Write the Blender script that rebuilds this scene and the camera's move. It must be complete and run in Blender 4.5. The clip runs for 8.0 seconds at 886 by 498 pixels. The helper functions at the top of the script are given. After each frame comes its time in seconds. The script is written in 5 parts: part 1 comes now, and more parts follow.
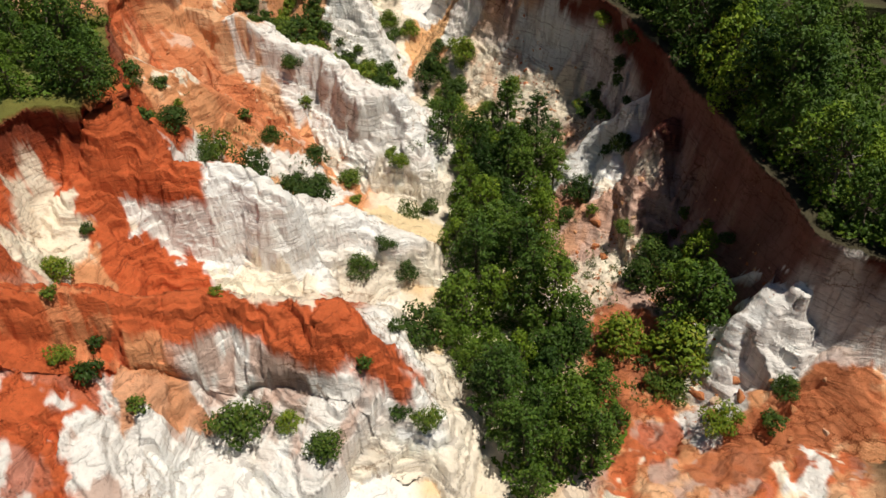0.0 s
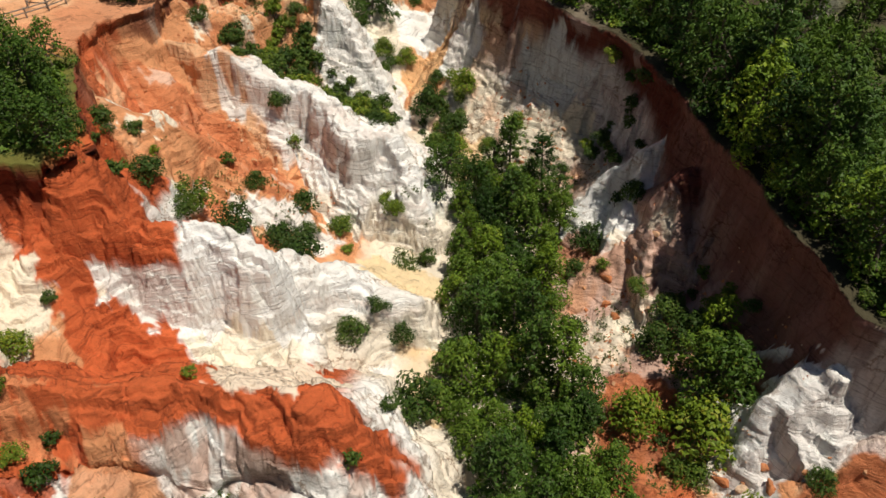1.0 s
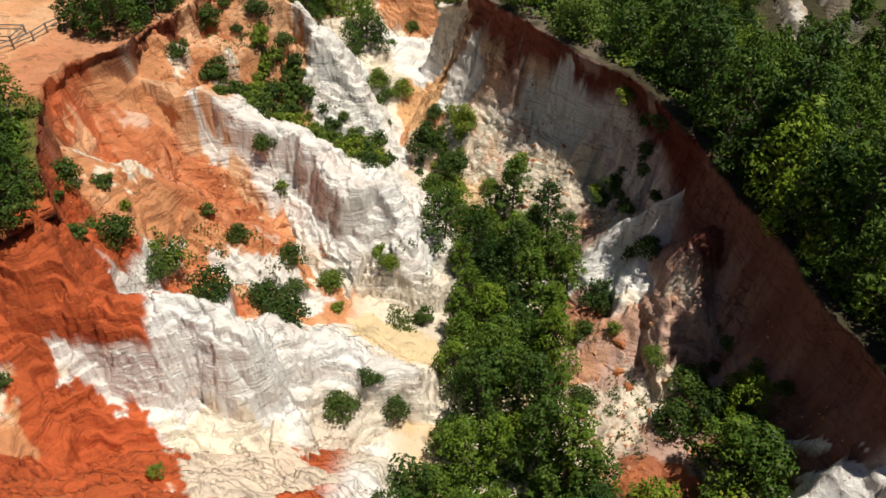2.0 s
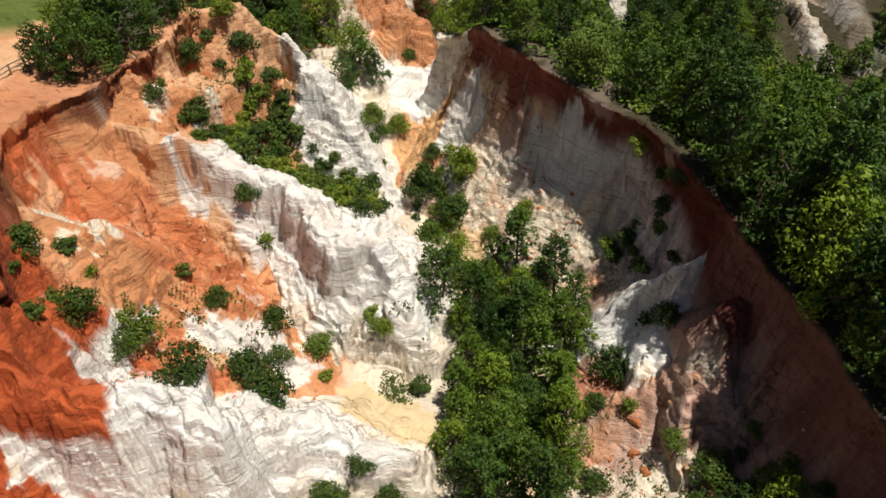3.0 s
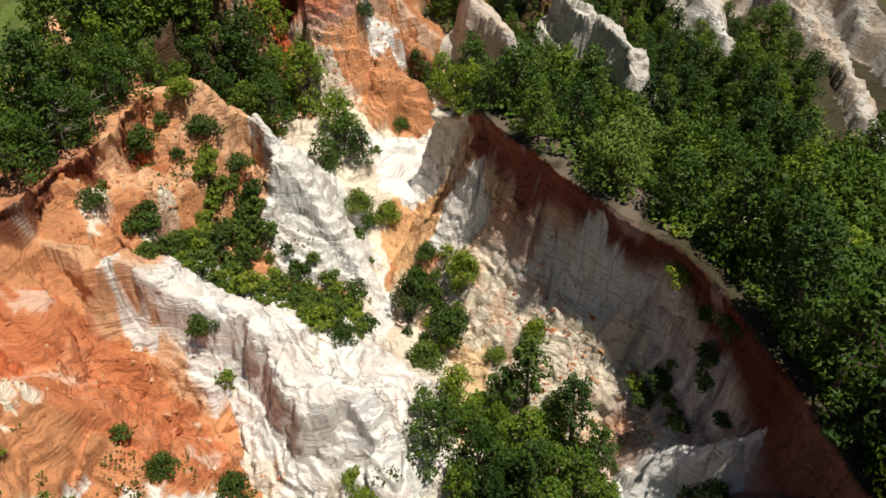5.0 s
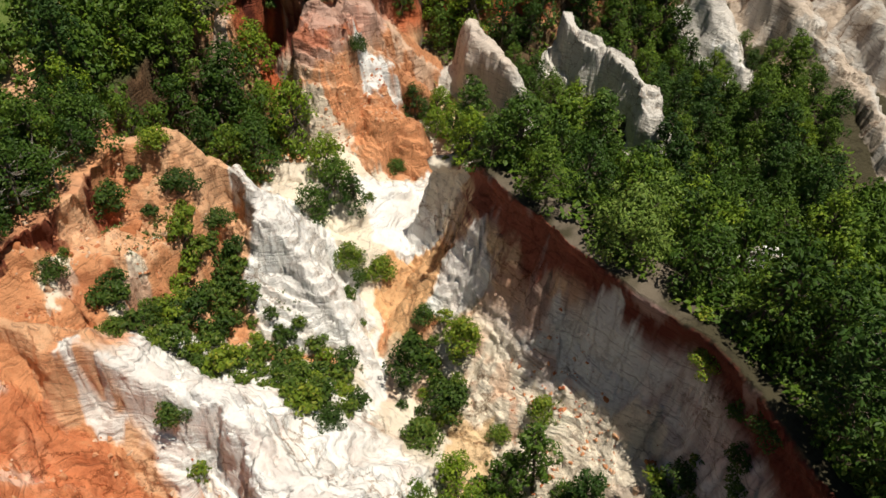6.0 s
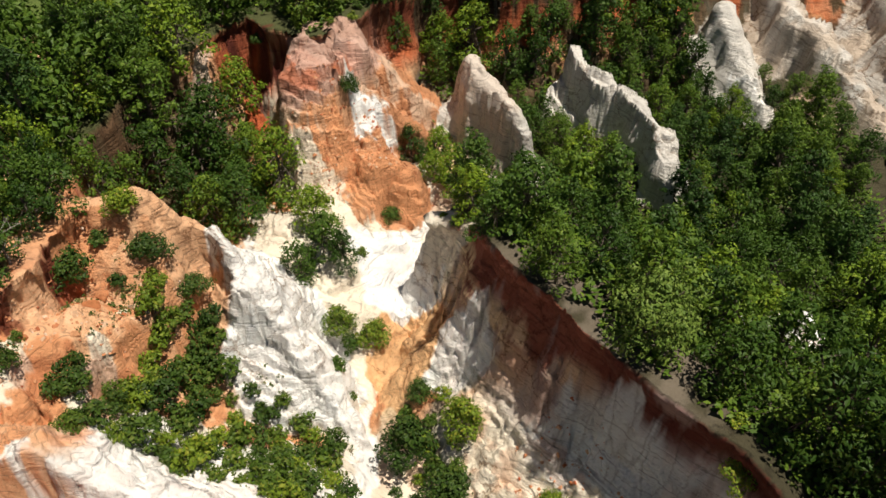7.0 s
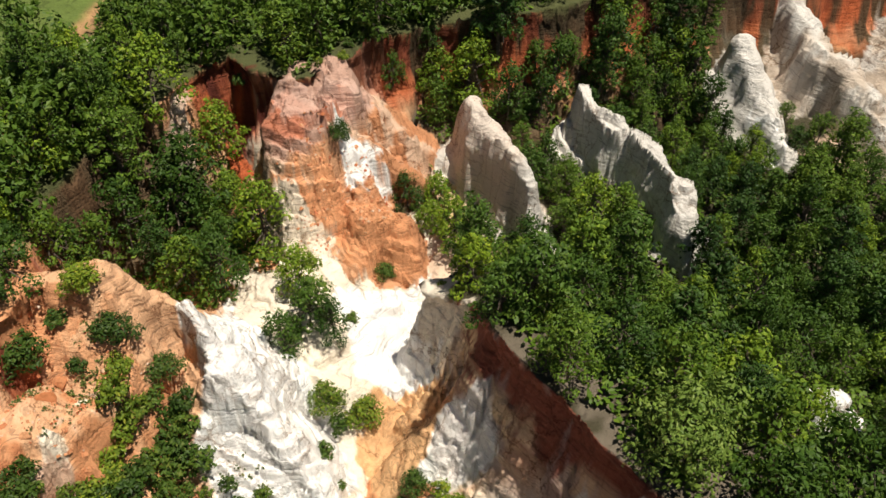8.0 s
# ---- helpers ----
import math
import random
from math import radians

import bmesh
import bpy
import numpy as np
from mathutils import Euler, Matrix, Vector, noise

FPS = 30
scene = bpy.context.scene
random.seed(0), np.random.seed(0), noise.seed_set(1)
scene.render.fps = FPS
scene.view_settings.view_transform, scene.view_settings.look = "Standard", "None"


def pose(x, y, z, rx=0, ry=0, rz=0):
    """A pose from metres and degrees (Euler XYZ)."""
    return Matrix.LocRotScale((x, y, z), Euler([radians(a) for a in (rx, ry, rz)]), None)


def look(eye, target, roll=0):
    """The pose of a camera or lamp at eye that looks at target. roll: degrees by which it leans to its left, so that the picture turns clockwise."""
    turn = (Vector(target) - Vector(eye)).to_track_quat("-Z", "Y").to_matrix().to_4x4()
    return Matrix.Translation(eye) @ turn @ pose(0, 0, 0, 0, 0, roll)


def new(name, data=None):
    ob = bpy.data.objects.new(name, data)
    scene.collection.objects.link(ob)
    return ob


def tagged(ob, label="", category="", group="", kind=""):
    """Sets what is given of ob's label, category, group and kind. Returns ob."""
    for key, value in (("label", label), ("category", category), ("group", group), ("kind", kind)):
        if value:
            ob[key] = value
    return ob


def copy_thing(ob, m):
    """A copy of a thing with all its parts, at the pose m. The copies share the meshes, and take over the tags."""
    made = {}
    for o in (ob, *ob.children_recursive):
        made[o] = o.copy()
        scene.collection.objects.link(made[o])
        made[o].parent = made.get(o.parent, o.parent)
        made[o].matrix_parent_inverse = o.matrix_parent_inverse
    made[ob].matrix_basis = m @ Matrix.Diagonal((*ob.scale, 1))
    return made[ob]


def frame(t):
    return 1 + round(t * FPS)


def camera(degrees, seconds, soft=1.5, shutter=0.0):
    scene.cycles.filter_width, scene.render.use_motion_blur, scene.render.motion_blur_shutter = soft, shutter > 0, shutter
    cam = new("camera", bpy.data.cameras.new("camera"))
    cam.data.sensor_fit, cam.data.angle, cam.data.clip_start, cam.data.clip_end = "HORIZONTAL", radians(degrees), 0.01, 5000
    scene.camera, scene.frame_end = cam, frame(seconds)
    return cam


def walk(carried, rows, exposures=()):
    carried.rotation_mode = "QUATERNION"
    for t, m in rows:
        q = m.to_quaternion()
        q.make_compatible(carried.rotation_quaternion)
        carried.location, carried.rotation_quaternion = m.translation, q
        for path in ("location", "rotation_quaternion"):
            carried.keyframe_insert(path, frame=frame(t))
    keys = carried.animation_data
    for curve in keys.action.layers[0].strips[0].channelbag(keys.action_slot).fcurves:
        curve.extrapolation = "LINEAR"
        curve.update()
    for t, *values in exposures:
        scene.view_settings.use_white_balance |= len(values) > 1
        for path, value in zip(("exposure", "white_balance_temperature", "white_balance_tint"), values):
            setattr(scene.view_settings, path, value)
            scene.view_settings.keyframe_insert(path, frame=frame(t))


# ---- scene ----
FOV, TILT, HEIGHT = 60.0, -42.4, 51.5
cam = camera(FOV, 8.0, soft=1.55)
walk(cam, [(t, pose(1.35 * t / 8, 65.4 * t / 8, HEIGHT, 90 + TILT, 0, -0.1 * t / 8)) for t in (0, 2, 4, 6, 8)], [(0, -0.22), (4.5, -0.12), (7, 0.02), (8, 0.16)])

# ---------------------------------------------------------------- sky and sun
SUN_TURN, SUN_HIGH = -12.0, 74.0  # degrees from +x towards +y; degrees above the horizon
to_sun = Vector((math.cos(radians(SUN_HIGH)) * math.cos(radians(SUN_TURN)), math.cos(radians(SUN_HIGH)) * math.sin(radians(SUN_TURN)), math.sin(radians(SUN_HIGH))))
world = bpy.data.worlds.new("sky")
scene.world = world
world.use_nodes = True
sky = world.node_tree.nodes.new("ShaderNodeTexSky")
sky.sky_type, sky.sun_disc = "NISHITA", False
sky.sun_elevation, sky.sun_rotation = radians(SUN_HIGH), radians(90 - SUN_TURN)
background = world.node_tree.nodes["Background"]
background.inputs["Strength"].default_value = 0.027
world.node_tree.links.new(sky.outputs[0], background.inputs["Color"])
sun = new("sun", bpy.data.lights.new("sun", "SUN"))
sun.data.energy, sun.data.angle, sun.data.color = 5.0, radians(0.53), (1.0, 0.92, 0.78)
sun.matrix_world = look(to_sun * 200, (0, 0, 0))

# ---------------------------------------------------------------- materials
def shader(name, roughness=0.9):
    """A node material, its principled node, and two short-hands to add and join nodes."""
    mat = bpy.data.materials.new(name)
    mat.use_nodes = True
    tree = mat.node_tree
    body = tree.nodes["Principled BSDF"]
    body.inputs["Roughness"].default_value = roughness
    body.inputs["Specular IOR Level"].default_value = 0.25

    def add(kind, **values):
        node = tree.nodes.new(kind)
        for key, value in values.items():
            if key in node.inputs:
                node.inputs[key].default_value = value
        return node

    return mat, body, add, tree.links.new


def mixed(add, join, kind, factor, a, b):
    node = add("ShaderNodeMix")
    node.data_type, node.blend_type = "RGBA", kind
    for slot, value in ((0, factor), (6, a), (7, b)):
        if isinstance(value, bpy.types.NodeSocket):
            join(value, node.inputs[slot])
        else:
            node.inputs[slot].default_value = value
    return node.outputs[2]


def ramp(add, join, value, *stops):
    node = add("ShaderNodeValToRGB")
    band = node.color_ramp
    while len(band.elements) < len(stops):
        band.elements.new(0.5)
    for element, (at, colour) in zip(band.elements, stops):
        element.position, element.color = at, (*colour, 1)
    join(value, node.inputs[0])
    return node.outputs[0]


def earth_material():
    """Clay, sand and kaolin: the bed colour comes with the mesh, grain and strata from here."""
    mat, body, add, join = shader("weathered_earth", 0.95)
    geo = add("ShaderNodeNewGeometry")
    base = add("ShaderNodeAttribute")
    base.attribute_name = "earth"
    # thin strata: noise squeezed along z, and rills: noise stretched along z
    layers = add("ShaderNodeMapping")
    layers.inputs["Scale"].default_value = (0.22, 0.22, 2.6)
    swing = add("ShaderNodeTexNoise", Scale=0.17, Detail=2.0)
    join(geo.outputs["Position"], swing.inputs["Vector"])
    folded = mixed(add, join, "LINEAR_LIGHT", 1.0, geo.outputs["Position"], swing.outputs["Color"])
    join(folded, layers.inputs[0])
    strata = add("ShaderNodeTexNoise", Scale=1.0, Detail=5.0, Roughness=0.62)
    join(layers.outputs[0], strata.inputs["Vector"])
    drips = add("ShaderNodeMapping")
    drips.inputs["Scale"].default_value = (1.5, 1.5, 0.18)
    join(geo.outputs["Position"], drips.inputs[0])
    rills = add("ShaderNodeTexNoise", Scale=1.0, Detail=5.0, Roughness=0.6)
    join(drips.outputs[0], rills.inputs["Vector"])
    fine = add("ShaderNodeTexNoise", Scale=3.2, Detail=8.0, Roughness=0.68)
    join(geo.outputs["Position"], fine.inputs["Vector"])
    thin = add("ShaderNodeMapping")
    thin.inputs["Scale"].default_value = (0.3, 0.3, 5.4)
    join(folded, thin.inputs[0])
    seams = add("ShaderNodeTexNoise", Scale=1.0, Detail=4.0, Roughness=0.6, Distortion=0.4)
    join(thin.outputs[0], seams.inputs["Vector"])
    stain = ramp(add, join, strata.outputs[0], (0.3, (0.78, 0.73, 0.70)), (0.44, (1, 1, 1)), (0.7, (1.0, 0.95, 0.9)))
    run = ramp(add, join, rills.outputs[0], (0.3, (0.74, 0.69, 0.66)), (0.46, (1, 1, 1)))
    spots = ramp(add, join, fine.outputs[0], (0.3, (0.55, 0.5, 0.46)), (0.45, (1, 1, 1)), (0.75, (1.06, 1.05, 1.04)))
    c = mixed(add, join, "MULTIPLY", 0.42, base.outputs["Color"], stain)
    c = mixed(add, join, "MULTIPLY", 0.12, c, run)
    # dark strata lines: the shading of thin ledges painted into the colour
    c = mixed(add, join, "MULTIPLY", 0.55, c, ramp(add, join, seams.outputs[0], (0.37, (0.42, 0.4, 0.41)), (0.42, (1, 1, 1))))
    c = mixed(add, join, "MULTIPLY", 0.42, c, spots)
    total = add("ShaderNodeMath")
    layered = add("ShaderNodeMath")
    join(strata.outputs[0], layered.inputs[0])
    join(seams.outputs[0], layered.inputs[1])
    join(layered.outputs[0], total.inputs[0])
    join(fine.outputs[0], total.inputs[1])
    # fissures
    crooked = mixed(add, join, "LINEAR_LIGHT", 0.35, drips.outputs[0], fine.outputs["Color"])
    cracks = add("ShaderNodeTexVoronoi", Scale=0.42)
    cracks.feature = "DISTANCE_TO_EDGE"
    join(crooked, cracks.inputs["Vector"])
    # long crooked crevices aslant over the open slopes, here and there
    aslant = add("ShaderNodeMapping")
    aslant.inputs["Rotation"].default_value = (0, 0, radians(-35))
    aslant.inputs["Scale"].default_value = (0.32, 0.95, 0.9)
    join(mixed(add, join, "LINEAR_LIGHT", 0.55, geo.outputs["Position"], fine.outputs["Color"]), aslant.inputs[0])
    rents = add("ShaderNodeTexVoronoi", Scale=0.75)
    rents.feature = "DISTANCE_TO_EDGE"
    join(aslant.outputs[0], rents.inputs["Vector"])
    patchy = add("ShaderNodeTexNoise", Scale=0.16, Detail=3.0)
    join(geo.outputs["Position"], patchy.inputs["Vector"])
    some = ramp(add, join, patchy.outputs[0], (0.48, (0, 0, 0)), (0.62, (1, 1, 1)))
    upright = add("ShaderNodeSeparateXYZ")
    join(geo.outputs["Normal"], upright.inputs[0])
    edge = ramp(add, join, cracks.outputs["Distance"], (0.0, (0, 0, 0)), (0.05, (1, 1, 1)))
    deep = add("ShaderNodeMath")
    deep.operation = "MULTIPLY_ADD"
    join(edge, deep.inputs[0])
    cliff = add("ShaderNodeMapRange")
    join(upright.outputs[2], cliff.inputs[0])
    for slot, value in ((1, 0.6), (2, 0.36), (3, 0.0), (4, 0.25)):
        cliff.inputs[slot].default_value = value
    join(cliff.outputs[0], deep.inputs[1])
    # recess shade put into the colour along the fissures of the cliffs
    crack_shade = add("ShaderNodeMath")
    crack_shade.operation = "MULTIPLY"
    crack_shade.inputs[1].default_value = 1.3
    join(cliff.outputs[0], crack_shade.inputs[0])
    c = mixed(add, join, "MULTIPLY", crack_shade.outputs[0], c, ramp(add, join, cracks.outputs["Distance"], (0.0, (0.42, 0.34, 0.3)), (0.035, (0.88, 0.84, 0.8)), (0.06, (1, 1, 1))))
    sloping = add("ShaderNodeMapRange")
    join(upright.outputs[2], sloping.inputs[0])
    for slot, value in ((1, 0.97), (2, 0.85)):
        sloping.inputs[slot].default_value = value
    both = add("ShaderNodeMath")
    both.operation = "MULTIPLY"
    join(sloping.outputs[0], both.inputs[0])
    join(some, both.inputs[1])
    # shade inside the crevices, drawn as dark lines in the colour
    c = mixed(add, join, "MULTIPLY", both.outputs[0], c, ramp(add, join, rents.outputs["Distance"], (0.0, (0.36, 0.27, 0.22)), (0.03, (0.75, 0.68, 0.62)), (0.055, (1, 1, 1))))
    # clay breaks into crumbs and clods, kaolin stays smooth
    crumbs = add("ShaderNodeTexNoise", Scale=1.9, Detail=10.0, Roughness=0.74, Distortion=0.3)
    join(mixed(add, join, "LINEAR_LIGHT", 0.25, aslant.outputs[0], fine.outputs["Color"]), crumbs.inputs["Vector"])
    mottle = ramp(add, join, crumbs.outputs[0], (0.33, (0.5, 0.42, 0.38)), (0.44, (1.0, 0.97, 0.94)), (0.56, (1.16, 1.13, 1.1)), (0.7, (1.38, 1.34, 1.3)))
    much = add("ShaderNodeMath")
    much.operation = "MULTIPLY"
    much.inputs[1].default_value = 0.8
    join(base.outputs["Alpha"], much.inputs[0])
    c = mixed(add, join, "MULTIPLY", much.outputs[0], c, mottle)
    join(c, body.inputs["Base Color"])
    lumpy = add("ShaderNodeMath")
    lumpy.operation = "MULTIPLY"
    join(base.outputs["Alpha"], lumpy.inputs[0])
    join(crumbs.outputs[0], lumpy.inputs[1])
    heaped = add("ShaderNodeMath")
    heaped.operation = "MULTIPLY_ADD"
    heaped.inputs[1].default_value = 0.9
    join(lumpy.outputs[0], heaped.inputs[0])
    join(total.outputs[0], heaped.inputs[2])
    join(heaped.outputs[0], deep.inputs[2])
    bump = add("ShaderNodeBump", Strength=0.8, Distance=0.24)
    join(deep.outputs[0], bump.inputs["Height"])
    join(bump.outputs[0], body.inputs["Normal"])
    return mat


def leaf_material(name, dark, light, dry, varied=1.0):
    mat, body, add, join = shader(name, 0.55)
    tree_wide = add("ShaderNodeObjectInfo")
    geo = add("ShaderNodeNewGeometry")
    c = ramp(add, join, geo.outputs["Random Per Island"], (0.0, dark), (0.75, light), (1.0, dry))
    tint = ramp(add, join, tree_wide.outputs["Random"], (0.0, (0.42, 0.54, 0.52)), (0.4, (0.8, 0.88, 0.86)), (0.75, (1.35, 1.28, 0.95)), (1.0, (2.3, 1.95, 1.05)))
    c = mixed(add, join, "MULTIPLY", varied, c, tint)
    join(c, body.inputs["Base Color"])
    glow = add("ShaderNodeBsdfTranslucent")
    join(c, glow.inputs[0])
    both = add("ShaderNodeMixShader", Fac=0.14)
    join(body.outputs[0], both.inputs[1])
    join(glow.outputs[0], both.inputs[2])
    join(both.outputs[0], mat.node_tree.nodes["Material Output"].inputs[0])
    return mat


def wood_material(name, a, b):
    mat, body, add, join = shader(name, 0.85)
    geo = add("ShaderNodeNewGeometry")
    n = add("ShaderNodeTexNoise", Scale=4.0, Detail=5.0)
    join(geo.outputs["Position"], n.inputs["Vector"])
    join(ramp(add, join, n.outputs[0], (0.3, a), (0.7, b)), body.inputs["Base Color"])
    return mat


EARTH = earth_material()
LEAF = leaf_material("broad_leaves", (0.05, 0.1, 0.011), (0.085, 0.15, 0.017), (0.13, 0.19, 0.026))
FRESH = leaf_material("fresh_leaves", (0.1, 0.17, 0.025), (0.16, 0.24, 0.04), (0.22, 0.29, 0.06), 0.0)
NEEDLE = leaf_material("pine_needles", (0.04, 0.085, 0.014), (0.065, 0.125, 0.02), (0.095, 0.155, 0.026))
SHRUB = leaf_material("shrub_leaves", (0.045, 0.085, 0.012), (0.085, 0.14, 0.018), (0.15, 0.175, 0.034))
BARK = wood_material("bark", (0.06, 0.045, 0.035), (0.17, 0.14, 0.11))
GREY_WOOD = wood_material("weathered_wood", (0.2, 0.18, 0.16), (0.38, 0.35, 0.31))


def block_material():
    """Fallen clay blocks: each one a little redder or paler."""
    mat, body, add, join = shader("clay_block", 0.95)
    info, geo = add("ShaderNodeObjectInfo"), add("ShaderNodeNewGeometry")
    own = ramp(add, join, info.outputs["Random"], (0.0, (0.70, 0.52, 0.38)), (0.35, (0.64, 0.34, 0.18)), (0.8, (0.5, 0.19, 0.08)))
    n = add("ShaderNodeTexNoise", Scale=3.0, Detail=7.0, Roughness=0.65)
    join(geo.outputs["Position"], n.inputs["Vector"])
    join(mixed(add, join, "MULTIPLY", 0.8, own, ramp(add, join, n.outputs[0], (0.3, (0.5, 0.45, 0.4)), (0.55, (1, 1, 1)))), body.inputs["Base Color"])
    bump = add("ShaderNodeBump", Strength=0.8, Distance=0.2)
    join(n.outputs[0], bump.inputs["Height"])
    join(bump.outputs[0], body.inputs["Normal"])
    return mat


BLOCK = block_material()
GRASS_BLADE = leaf_material("grass_blades", (0.07, 0.10, 0.02), (0.14, 0.17, 0.035), (0.28, 0.25, 0.09))


def scree_material():
    mat, body, add, join = shader("clods", 0.95)
    geo = add("ShaderNodeNewGeometry")
    join(ramp(add, join, geo.outputs["Random Per Island"], (0.0, (0.4, 0.11, 0.05)), (0.45, (0.56, 0.25, 0.12)), (0.85, (0.62, 0.36, 0.21)), (1.0, (0.68, 0.52, 0.4))), body.inputs["Base Color"])
    return mat


SCREE = scree_material()
# ---------------------------------------------------------------- landform tools
def lattice(i, j, seed):
    """A repeatable random value at whole-number grid points."""
    n = (i.astype(np.int64) * 374761393 + j.astype(np.int64) * 668265263 + seed * 974634721) & 0x7FFFFFFF
    n = ((n ^ (n >> 13)) * 1274126177) & 0x7FFFFFFF
    return ((n ^ (n >> 16)) & 0xFFFF) / 65535.0


def grain(x, y, size, seed=0):
    """Smooth value noise from -1 to 1, with lumps of about that size in metres."""
    u, v = x / size + 37.3 * seed, y / size - 19.7 * seed
    i, j = np.floor(u), np.floor(v)
    fu, fv = u - i, v - j
    fu, fv = fu * fu * fu * (fu * (6 * fu - 15) + 10), fv * fv * fv * (fv * (6 * fv - 15) + 10)
    a = lattice(i, j, seed) * (1 - fu) + lattice(i + 1, j, seed) * fu
    b = lattice(i, j + 1, seed) * (1 - fu) + lattice(i + 1, j + 1, seed) * fu
    return 2 * (a * (1 - fv) + b * fv) - 1


def rough(x, y, size, octaves=4, seed=0):
    """Several sizes of grain added up."""
    return sum(grain(x, y, size / 2 ** k, seed + k) / 1.9 ** k for k in range(octaves))


def creased(x, y, size, octaves=3, seed=0):
    """Sharp-edged noise from 0 to 1, for gullies and flutes."""
    return sum((1 - np.abs(grain(x, y, size / 2 ** k, seed + k))) / 2 ** k for k in range(octaves)) / (2 - 0.5 ** (octaves - 1))


def ease(a, b, v):
    t = np.clip((v - a) / (b - a), 0, 1)
    return t * t * (3 - 2 * t)


def along(x, y, line):
    """Distance to a line of points, its height there, the metres gone along it, and the side (1: to its left)."""
    best = np.full(x.shape, 1e9)
    height, where, side = np.zeros(x.shape), np.zeros(x.shape), np.ones(x.shape)
    gone = 0.0
    for k in range(len(line) - 1):
        (ax, ay, az, *_), (bx, by, bz, *_) = line[k], line[k + 1]
        dx, dy = bx - ax, by - ay
        raw = ((x - ax) * dx + (y - ay) * dy) / (dx * dx + dy * dy)
        s = np.clip(raw, 0, 1)
        d = np.hypot(x - ax - s * dx, y - ay - s * dy)
        near = d < best
        best = np.where(near, d, best)
        height = np.where(near, az + s * (bz - az), height)
        length = math.hypot(dx, dy)
        where = np.where(near, gone + s * length, where)
        gone += length
        cross = dx * (y - ay) - dy * (x - ax)
        side = np.where(near, np.where(cross >= 0, 1.0, -1.0), side)
    return best, height, where, side


def inside(x, y, ring):
    """True where a point lies within a closed outline."""
    odd = np.zeros(x.shape, bool)
    for (ax, ay, *_), (bx, by, *_) in zip(ring, ring[1:] + ring[:1]):
        if ay != by:
            odd ^= ((ay > y) != (by > y)) & (x < (bx - ax) * (y - ay) / (by - ay) + ax)
    return odd


def fall(d, steps):
    """How far the ground has dropped d metres out from an edge: steps of (width, slope), the last one going on."""
    total, left = np.zeros(d.shape), np.maximum(d, 0)
    for width, slope in steps:
        part_d = np.minimum(left, width)
        total += part_d * slope
        left = left - part_d
    return total


# ---------------------------------------------------------------- the plan, in metres
# gully beds: lines of (x, y, z)
MAIN_BED = [(2, 10, -5), (4, 30, -4.5), (3, 42, -4.4), (5, 52, -4.6), (6, 62, -4.2), (4, 70, -3.6), (6, 80, -3.2), (3.6, 87, -3), (-2.4, 92.6, -2.6), (-3.8, 98.6, -2.2), (-2.6, 104, -.6), (-2, 113.6, .5), (-1.4, 119, 2.6), (2, 126, 4.4)]
SOUTH_BEDS = [
    [(-34, 48, 7), (-27, 47.5, 3.6), (-20, 48, .6), (-12, 49.5, -1.6), (-5, 51, -3.4), (4, 52, -4.6)],
    [(-29, 61.8, 9.4), (-23, 63.4, 6.8), (-19, 65.2, 3.7), (-15, 67, 1.3), (-10.6, 66.4, -1.4), (-5, 66.2, -2.8), (4, 68, -3.8)],
    [(-30, 77, 8), (-24, 78, 5.2), (-19, 77, 1.7), (-14.6, 75.4, -.4), (-10, 71.6, -1.4), (-6, 67, -2.8)],
    [(14, 76, 3), (10, 74, -1), (6, 74, -3.4)],
    [(26, 54, 4), (20, 52, .4), (14, 54, -2.8), (7, 56, -4)],
    [(30, 34, 0), (20, 36, -3), (10, 38, -4), (4, 38, -4.4)],
    [(-30, 28, 4), (-18, 31, 1.2), (-6, 30, -2.5), (3, 28, -4.6)],
]
NORTH_BEDS = [
    [(-29, 90, 11), (-21, 89, 5.4), (-12, 88, 1.8), (-6, 88.5, -.4), (3, 88.5, -2.8)],
    [(-28, 112, 10), (-20, 114, 6), (-12, 112, 4), (-7, 108.5, 2.6), (-5, 104, 1.2), (-3, 101, -1)],
    [(-19, 127.5, 8), (-16, 123, 4), (-12, 117, 3.4), (-8, 113.6, 2.4), (-3, 112, .4)],
    [(-1, 121, 3), (8, 116, 2), (20, 109, 1), (40, 110, 0), (80, 108, -2)],
    [(30, 150, 6), (29, 135, 3), (31, 120, 1.5), (34, 110, .5)],
    [(13, 142, 6.5), (12, 128, 4), (12, 116, 1.6)],
]
BEDS = [MAIN_BED] + SOUTH_BEDS + NORTH_BEDS
# the rim of the western and northern upland; the upland lies on its left-hand side seen from outside
WEST_RIM_SOUTH = [
    (-38, 22, 16), (-36, 30, 16), (-34, 36, 15.5), (-35, 42, 15.5), (-38, 47, 16), (-39, 53, 16.6), (-35, 56.4, 16.8), (-29.6, 56.4, 16.8), (-28.4, 59, 16),
    (-30.6, 62, 16.5), (-32.3, 66, 17), (-33.8, 71, 17), (-35.8, 76, 16.8), (-34.6, 80.5, 16.4),
]
